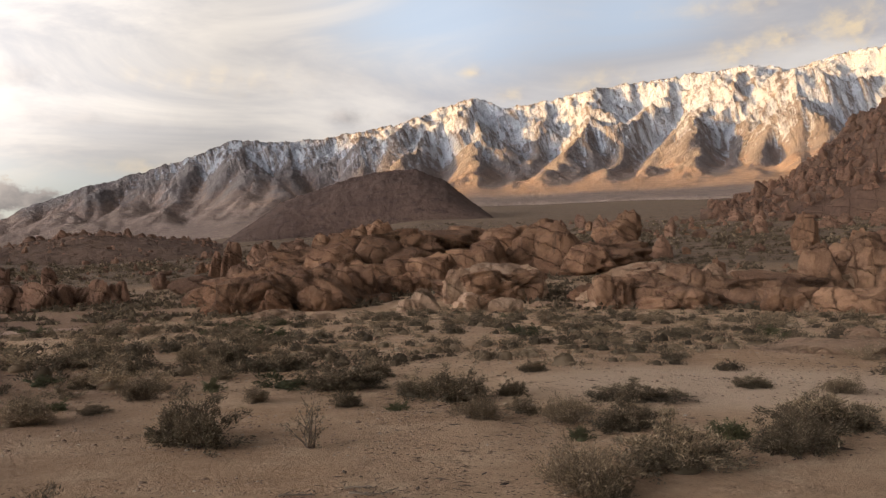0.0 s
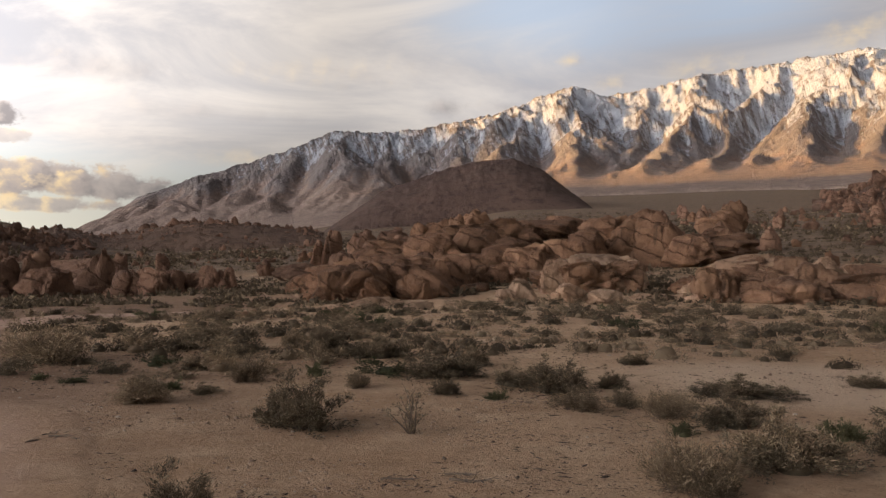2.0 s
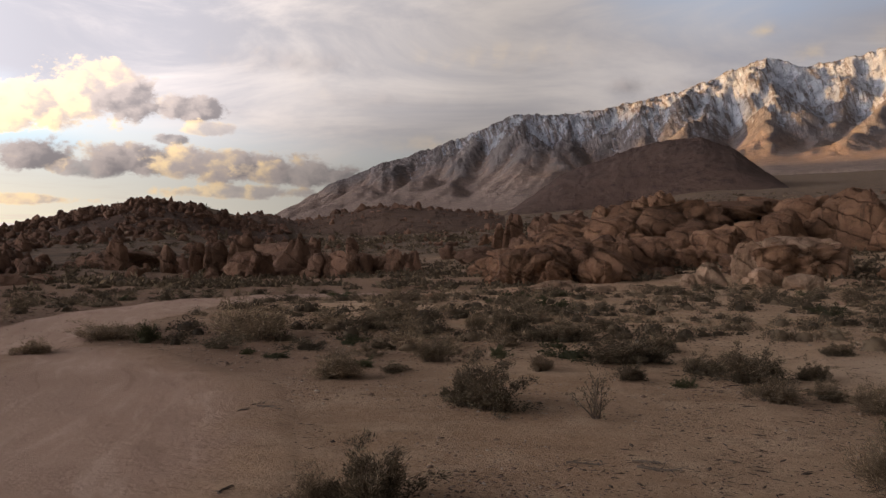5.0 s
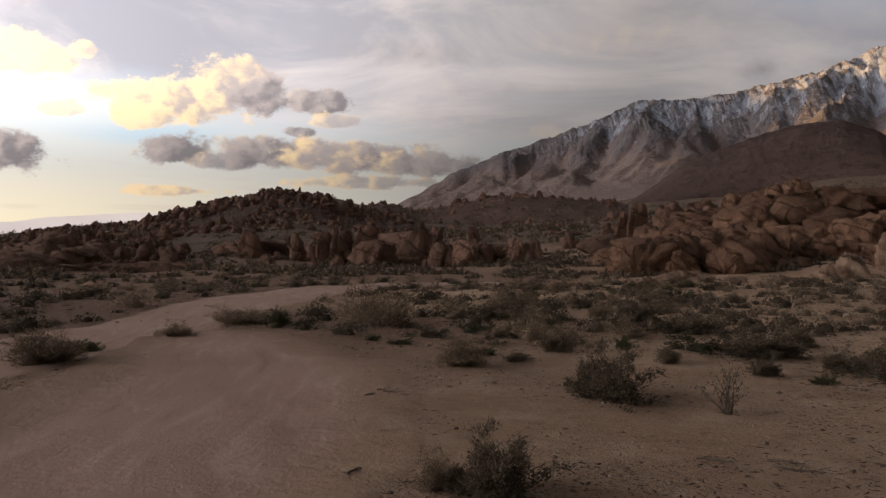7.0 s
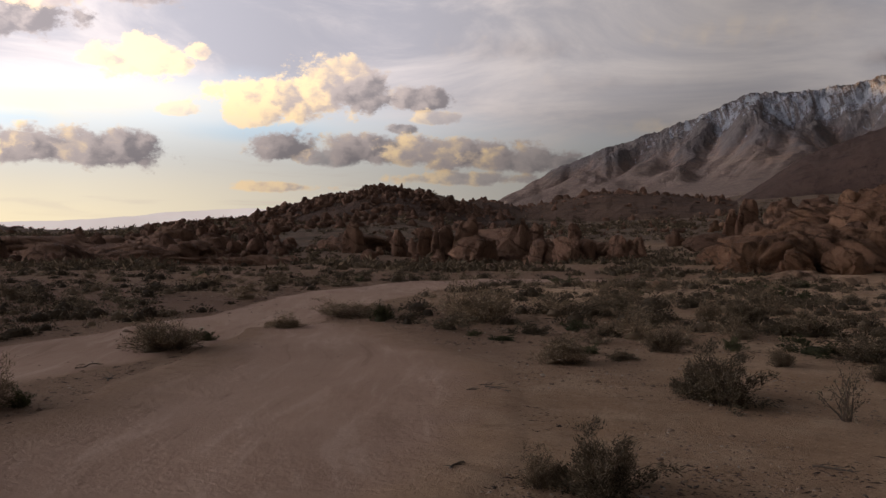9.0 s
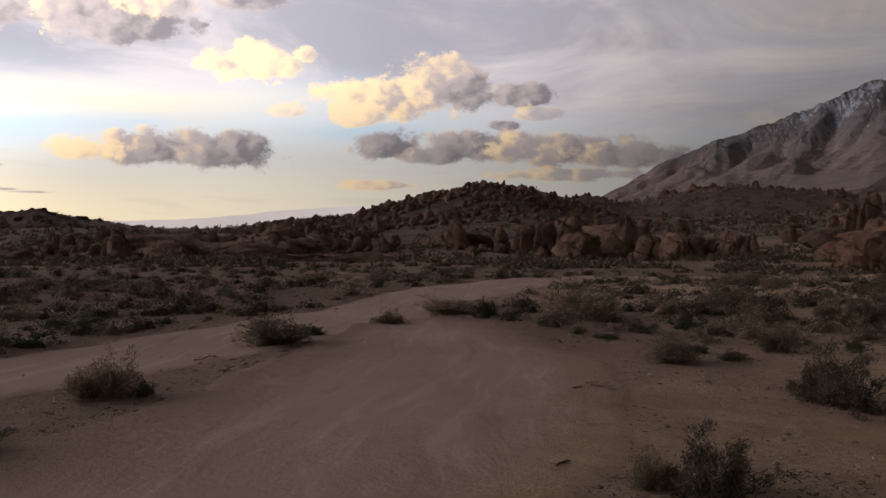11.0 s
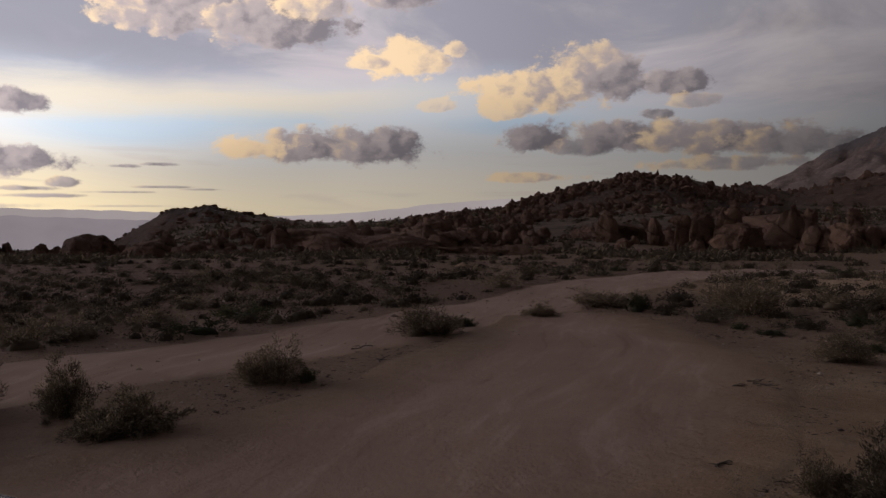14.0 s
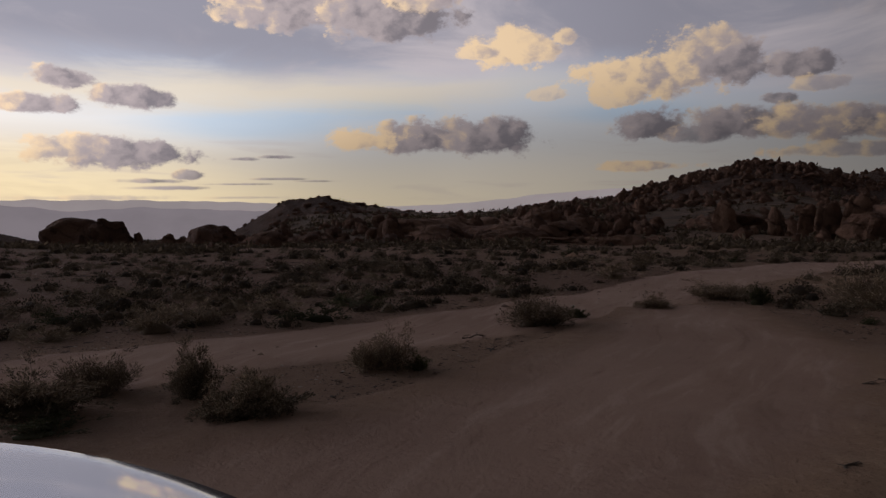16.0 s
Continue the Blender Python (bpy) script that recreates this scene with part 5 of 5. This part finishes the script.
BUSHES_MIDDLE = [(1.89, 8.40, 0.65, 0.37, "s"), (1.31, 7.87, 0.28, 0.18, "g"), (1.01, 6.12, 0.73, 0.43, "d"), (1.91, 6.60, 0.87, 0.45, "s"), (2.70, 7.83, 0.40, 0.27, "g"), (3.13, 7.35, 0.77, 0.43, "s"), (3.76, 8.17, 0.92, 0.45, "s"), (2.42, 10.26, 1.07, 0.26, "s"), (5.28, 10.78, 0.58, 0.26, "d"), (4.25, 11.38, 0.58, 0.18, "s"), (4.12, 15.04, 0.43, 0.28, "s"), (-2.72, 13.84, 0.96, 0.48, "s"), (-3.84, 14.29, 0.81, 0.53, "s"), (-4.65, 15.18, 0.55, 0.46, "d"), (-5.28, 13.34, 0.59, 0.31, "s"), (-5.33, 12.01, 0.45, 0.29, "d"), (-6.44, 14.97, 1.00, 0.53, "s"), (-4.70, 19.49, 0.82, 0.36, "s"), (1.16, 5.81, 0.37, 0.22, "s")]
BUSHES_EAST = [(-2.12, 4.61, 0.61, 0.45, "s"), (-2.55, 4.56, 0.33, 0.27, "d"), (-8.19, 12.52, 1.66, 0.74, "d"), (-9.19, 11.12, 0.50, 0.40, "g"), (-9.47, 7.50, 0.37, 0.24, "g"), (-9.09, 6.43, 0.98, 0.49, "d"), (-4.60, 8.78, 0.71, 0.29, "d"), (-6.86, 10.53, 0.26, 0.14, "g"), (-6.24, 10.50, 0.50, 0.11, "g"), (-5.25, 11.92, 0.36, 0.19, "s"), (-10.41, 11.48, 1.26, 0.35, "d"), (-7.77, 0.86, 0.66, 0.42, "d"), (-7.28, 1.56, 0.47, 0.49, "s"), (-6.35, 1.75, 0.70, 0.39, "s"), (-7.56, 3.55, 0.77, 0.45, "d"), (-7.23, 0.25, 0.78, 0.38, "s"), (-7.48, 3.81, 0.26, 0.24, "g"), (-9.72, 9.37, 0.56, 0.27, "d"), (-6.59, 0.25, 0.67, 0.14, "g")]

rng = random.Random(77)
KINDS = {"s": SAGE, "d": DRY, "g": GREEN, "t": TWIGGY}
taken = []
for rows in (BUSHES_SOUTH, BUSHES_MIDDLE, BUSHES_EAST):
    for x, y, bw, bh, kind in rows:
        plant(KINDS[kind], x, y, bw, bh, rng)
        taken.append((x, y, bw))

count = 0
while count < 260:
    a, r = rng.uniform(-30, 90), 9.5 + 25 * rng.random() ** 0.9
    x, y = bearing(a, r)
    if on_track(x, y, 0.35) or (r < 11.5 and a < 48) or (a > 45 and rng.random() < 0.45) or any(math.hypot(x - p, y - q) < 0.5 * s + 0.25 for p, q, s in taken):
        continue
    if vnoise(x * 0.22, y * 0.22, 0, 3) < -0.4:
        continue
    bw = rng.uniform(0.35, 1.0)
    plant(rng.choice((LOW_SAGE, LOW_SAGE, LOW_SAGE, LOW_DRY, LOW_DRY, LOW_DRY, LOW_GREEN)), x, y, bw, bw * rng.uniform(0.3, 0.48), rng)
    taken.append((x, y, bw))
    count += 1


def far_scrub(name, n, az0, az1, r0, r1, w0, w1, mat, seed, blades=26, leaf=0.2, gaps=-0.25):
    """Countless far bushes: clumps of leaf blades, one mesh."""
    rng = np.random.default_rng(seed)
    a, r = rng.uniform(az0, az1, n * 2), r0 * (r1 / r0) ** rng.random(n * 2)
    x, y = bearing(a, r)
    open_land = fbm(x * 0.16, y * 0.16, 0, 3, 12) > gaps
    keep = [i for i in np.where(open_land)[0] if r[i] > 45 or not on_track(x[i], y[i], 0.4)][:n]
    x, y, n = x[keep], y[keep], len(keep)
    z, wd = land(x, y)[:, None], (w0 * (w1 / w0) ** rng.random(n))[:, None]
    t, q = rng.uniform(0, 6.283, (n, blades)), np.sqrt(rng.random((n, blades)))
    ht = wd * rng.uniform(0.35, 0.55, (n, 1))
    c = np.stack([x[:, None] + 0.5 * wd * q * np.cos(t), y[:, None] + 0.5 * wd * q * np.sin(t), z + ht * (1 - q * q) * rng.uniform(0.1, 0.95, (n, blades))], -1)
    d = np.stack([np.cos(t) * q, np.sin(t) * q, rng.uniform(0.0, 0.7, (n, blades))], -1) + 0.6 * rng.normal(size=(n, blades, 3))
    d /= np.linalg.norm(d, axis=-1, keepdims=True)
    e = np.cross(d, rng.normal(size=d.shape))
    e /= np.linalg.norm(e, axis=-1, keepdims=True)
    s = (wd * leaf * rng.uniform(0.6, 1.3, (n, blades)))[..., None]
    V = np.stack([c - d * s * 0.5, c - e * s * 0.3, c + d * s, c + e * s * 0.3], 2).reshape(-1, 3)
    near = blades > 60
    cv, cf = core_mesh(rng, n, 1.0, 1.0, *((9, 5) if near else (6, 3)))
    cv = cv * np.concatenate([wd * 0.21, wd * 0.21, ht * 0.45], 1)[:, None, :] + np.concatenate([x[:, None], y[:, None], z], 1)[:, None, :]
    me = mesh_of(name, np.concatenate([V, cv.reshape(-1, 3)]), np.concatenate([np.arange(len(V)).reshape(-1, 4), cf + len(V)]))
    me.materials.append(mat)
    return tagged(new(name, me), "countless small sagebrush clumps over the desert", "scrub", kind="stuff")


far_scrub("far_sagebrush", 400, -30, 40, 14, 55, 0.3, 0.85, LEAF_FAR, 1, 200, 0.06)
far_scrub("far_dry_scrub", 260, -30, 40, 14, 55, 0.3, 0.8, LEAF_STRAW, 2, 190, 0.055)
far_scrub("far_sagebrush", 560, 36, 92, 11.5, 60, 0.25, 0.8, LEAF_FAR, 8, 190, 0.06, -0.9)
far_scrub("far_dry_scrub", 330, 36, 92, 11.5, 60, 0.25, 0.75, LEAF_STRAW, 9, 180, 0.055, -0.9)
far_scrub("far_sagebrush", 6000, -30, 90, 40, 160, 0.4, 1.2, LEAF_FAR, 4, 14, 0.26)
far_scrub("far_sagebrush", 6500, -30, 90, 120, 420, 0.8, 2.0, LEAF_FAR, 3, 8, 0.36)


def litter(name, label, n, r0, r1, size, mat, seed, flatness, stretch, clump):
    """Gravel or broken twigs strewn on the sand."""
    rng = np.random.default_rng(seed)
    a, r = rng.uniform(-30, 90, n * 2), r0 * (r1 / r0) ** rng.random(n * 2)
    x, y = bearing(a, r)
    keep = np.where(fbm(x * 0.5, y * 0.5, 0, 4, seed) > clump)[0][:n]
    x, y, r = x[keep], y[keep], r[keep]
    z = land(x, y)
    n = len(x)
    s = size * rng.lognormal(0, 0.45, n) * (0.6 + r / 12)
    t = rng.uniform(0, 6.283, n)
    corner = np.array([(1, 0, 0), (0, 1, 0), (-1, 0, 0), (0, -1, 0), (0, 0, 1), (0, 0, -0.6)]) * (stretch, 1, flatness)
    P = corner[None] * (1 + 0.35 * rng.normal(size=(n, 6, 1))) * s[:, None, None]
    ct, st = np.cos(t)[:, None], np.sin(t)[:, None]
    V = np.stack([x[:, None] + P[..., 0] * ct - P[..., 1] * st, y[:, None] + P[..., 0] * st + P[..., 1] * ct, z[:, None] + P[..., 2] + s[:, None] * 0.15], -1).reshape(-1, 3)
    tri = np.array([(0, 1, 4), (1, 2, 4), (2, 3, 4), (3, 0, 4), (1, 0, 5), (2, 1, 5), (3, 2, 5), (0, 3, 5)])
    me = mesh_of(name, V, (tri[None] + 6 * np.arange(n)[:, None, None]).reshape(-1, 3))
    me.materials.append(mat)
    return tagged(new(name, me), label, "litter", kind="stuff")


litter("gravel", "small pale and brown stones strewn on the sand", 20000, 2.5, 30, 0.007, STONE, 61, 0.6, 1.3, -0.1)
litter("dry_litter", "dark broken twigs and leaf litter on the sand", 22000, 2.5, 32, 0.005, LITTER, 62, 0.4, 3.4, 0.05)



def fallen_branch(x, y, length, turn, seed):
    """A dead stick with side twigs, lying on the sand."""
    rng = np.random.default_rng(seed)
    top = tagged(new("fallen_branch"), "dead grey-brown branch lying on the sand", "branch", "fallen branches")
    top.matrix_world = pose(x, y, float(land(x, y)), 0, 0, turn)

    def stick(name, p, d, reach, rad):
        pts = [np.array(p, float)]
        for _ in range(7):
            d = d + rng.normal(size=3) * (0.22, 0.22, 0.12)
            d[2] -= 0.08 * np.sign(pts[-1][2] - 0.02)
            d /= np.linalg.norm(d)
            q = pts[-1] + d * reach / 7
            q[2] = max(q[2], 0.012)
            pts.append(q)
        ang = np.linspace(0, 2 * np.pi, 6, endpoint=False)
        ring = np.stack([0 * ang, np.cos(ang), np.sin(ang)], -1)
        v = np.concatenate([q + ring * rad * (1 - 0.7 * k / 7) * rng.uniform(0.8, 1.2) for k, q in enumerate(pts)])
        me = mesh_of(name, v, grid_faces(8, 6, True))
        shade_smooth(me)
        me.materials.append(STEM)
        new(name, me).parent = top
        return pts

    main = stick("stem", (-length / 2, 0, 0.02), np.array([1.0, 0.0, 0.12]), length, 0.010)
    for k in range(5):
        q = main[1 + k]
        stick("twig", q, np.array([0.6, rng.choice((-1, 1)) * 0.8, 0.25]), length * rng.uniform(0.25, 0.5), 0.006)


FALLEN = [(-4.27, 6.99, 0.35, 20), (-4.5, 7.1, 0.25, 80), (-8.7, 5.3, 0.4, 100), (-7.8, 4.9, 0.3, 160), (2.6, 10.3, 0.9, -25), (-1.05, 5.95, 0.3, 10), (-0.5, 5.9, 0.4, -15), (-4.4, 6.8, 0.3, 50), (-0.62, 6.1, 0.25, 5), (-3.2, 4.5, 0.22, 130)]
for k, (bx, by, size, turn) in enumerate(FALLEN):
    fallen_branch(bx, by, size, turn, 300 + k)


# ---------------------------------------------------------------- parked car
def car():
    """A silver saloon parked on the turnout, nose pointing along +y."""
    paint, t, p = material("silver_paint")
    flake = t.noise(place_of(t), 900.0, 2, 0.5)
    t.put(p.inputs["Base Color"], t.mix(flake, (0.66, 0.66, 0.67), (0.76, 0.76, 0.77)))
    p.inputs["Metallic"].default_value, p.inputs["Roughness"].default_value, p.inputs["Coat Weight"].default_value = 0.75, 0.09, 1.0
    p.inputs["Coat Roughness"].default_value = 0.03
    glass, t, p = material("dark_car_glass")
    p.inputs["Base Color"].default_value, p.inputs["Roughness"].default_value = (0.012, 0.013, 0.014, 1), 0.03
    rubber, t, p = material("black_rubber")
    t.put(p.inputs["Base Color"], t.mix(t.noise(place_of(t), 30, 4), (0.02, 0.02, 0.02), (0.05, 0.045, 0.04)))
    p.inputs["Roughness"].default_value = 0.8
    chrome, t, p = material("bright_trim")
    p.inputs["Base Color"].default_value, p.inputs["Metallic"].default_value, p.inputs["Roughness"].default_value = (0.7, 0.7, 0.7, 1), 1.0, 0.12
    lamp, t, p = material("lamp_lens")
    p.inputs["Base Color"].default_value, p.inputs["Roughness"].default_value = (0.55, 0.56, 0.58, 1), 0.05
    top = tagged(new("car"), "silver saloon car parked on the dirt turnout", "car")
    top.matrix_world = pose(-2.1, -0.4, float(land(-2.1, -1.6)), 0, 0, -12)

    def piece(name, v, f, mat, parent=None, label=""):
        me = mesh_of(name, v, f)
        shade_smooth(me)
        me.materials.append(mat)
        ob = new(name, me)
        ob.parent = parent or top
        if label:
            tagged(ob, label)
        return ob

    ys = np.concatenate([np.linspace(0.97, 0.2, 22), np.linspace(0.1, -3.2, 34), np.linspace(-3.25, -3.5, 8)])
    half = 0.83 * np.minimum(1, np.clip((1.02 - ys) / 0.95, 0, 1) ** 0.5) * np.minimum(1, np.clip((ys + 3.56) / 0.5, 0, 1) ** 0.3)
    deck = np.where(ys > 0, 0.955 - 0.16 * np.clip(ys / 0.97, 0, 1) ** 2, 0.955) - 0.05 * smooth(-2.6, -3.5, ys)

    def section(y, hw, dz, lift=0.0, s0=-1.0, s1=1.0, n=40):
        s = np.linspace(s0, s1, n)
        x = np.sign(s) * hw * np.minimum(1, np.abs(s) * 1.45) ** 0.9
        over = np.clip((np.abs(s) - 0.675) / 0.325, 0, 1)
        z = dz - 0.016 * np.clip(np.abs(s) / 0.69, 0, 1) ** 3 - over ** 0.5 * (dz - 0.32) + lift
        x = x * (1 + 0.03 * np.sin(over * np.pi))
        return np.stack([x, np.full(n, y), z], -1)

    v = np.concatenate([section(y, h, d) for y, h, d in zip(ys, half, deck)])
    piece("body", v, grid_faces(len(ys), 40), paint)
    hy = np.linspace(0.86, -0.12, 24)
    v = []
    for y in hy:
        k = np.interp(-y, -ys, half), np.interp(-y, -ys, deck)
        row = section(y, k[0], k[1], 0.004, -0.64, 0.64, 30)
        row[:, 1] -= 0.16 * (1 - np.linspace(-1, 1, 30) ** 2) * smooth(0.3, -0.12, y)
        v.append(row)
    hood = piece("hood", np.concatenate(v), grid_faces(24, 30), paint, None, "glossy silver hood reflecting the sky")
    # trim strip along the rear edge of the hood
    edge = v[-1]
    strip = np.concatenate([edge + (0, -0.012, 0.006), edge + (0, -0.004, 0.012), edge + (0, 0.004, 0.005)])
    piece("trim_strip", strip, grid_faces(3, 30), chrome, hood)

    def house(name, rows, mat, label=""):
        """A strip of the cabin between two sections: y, half width, z."""
        v = []
        for y, hw, z, crown in rows:
            s = np.linspace(-1, 1, 16)
            v.append(np.stack([s * hw, np.full(16, y) - 0.10 * (1 - s * s) * crown[1], z + crown[0] * (1 - s * s)], -1))
        return piece(name, np.concatenate(v), grid_faces(len(rows), 16), mat, None, label)

    house("windscreen", [(-0.34, 0.70, 0.95, (0.05, -0.4)), (-0.62, 0.66, 1.18, (0.03, -0.8)), (-0.90, 0.60, 1.38, (0.03, -0.3))], glass)
    house("roof", [(-0.90, 0.60, 1.385, (0.035, -0.3)), (-1.2, 0.59, 1.42, (0.04, 0)), (-1.8, 0.58, 1.41, (0.04, 0)), (-2.25, 0.57, 1.36, (0.035, 0.4))], paint)
    house("rear_window", [(-2.25, 0.57, 1.355, (0.035, 0.4)), (-2.6, 0.63, 1.14, (0.03, 0.7)), (-2.95, 0.69, 0.92, (0.02, 0.9))], glass)
    for side in (-1, 1):
        pts = [(-0.36, 0.71, 0.93), (-0.90, 0.605, 1.38), (-1.5, 0.595, 1.415), (-2.25, 0.575, 1.355), (-2.93, 0.69, 0.90), (-1.5, 0.78, 0.89)]
        v = np.array([(side * x, y, z) for y, x, z in pts] + [(side * (x - 0.03), y, z) for y, x, z in pts])
        f = [(0, 1, 2, 5), (2, 3, 4, 5), (6, 11, 8, 7), (8, 11, 10, 9)]
        piece("side_window", v, f, glass)
        for y in (0.02, -2.45):
            bm = bmesh.new()
            bmesh.ops.create_cone(bm, cap_ends=True, segments=36, radius1=0.32, radius2=0.32, depth=0.2, matrix=pose(side * 0.77, y, 0.32 - 0.005, 0, 90, 0))
            bmesh.ops.bevel(bm, geom=[e for e in bm.edges if abs(e.verts[0].co.x - e.verts[1].co.x) < 0.01], offset=0.03, segments=2, affect="EDGES")
            me = bpy.data.meshes.new("tyre")
            bm.to_mesh(me)
            bm.free()
            me.materials.append(rubber)
            wheel = new("wheel", me)
            wheel.parent = top
            bm = bmesh.new()
            bmesh.ops.create_cone(bm, cap_ends=True, segments=30, radius1=0.21, radius2=0.19, depth=0.03, matrix=pose(side * 0.885, y, 0.315, 0, 90 * side, 0))
            me = bpy.data.meshes.new("rim")
            bm.to_mesh(me)
            bm.free()
            me.materials.append(chrome)
            new("rim", me).parent = wheel
        bm = bmesh.new()
        bmesh.ops.create_uvsphere(bm, u_segments=20, v_segments=12, radius=1.0, matrix=pose(side * 0.42, 0.72, 0.68, 0, 0, side * -18) @ Matrix.Diagonal((0.17, 0.07, 0.075, 1)))
        me = bpy.data.meshes.new("headlight")
        bm.to_mesh(me)
        bm.free()
        shade_smooth(me)
        me.materials.append(lamp)
        new("headlight", me).parent = top
    return top


car()
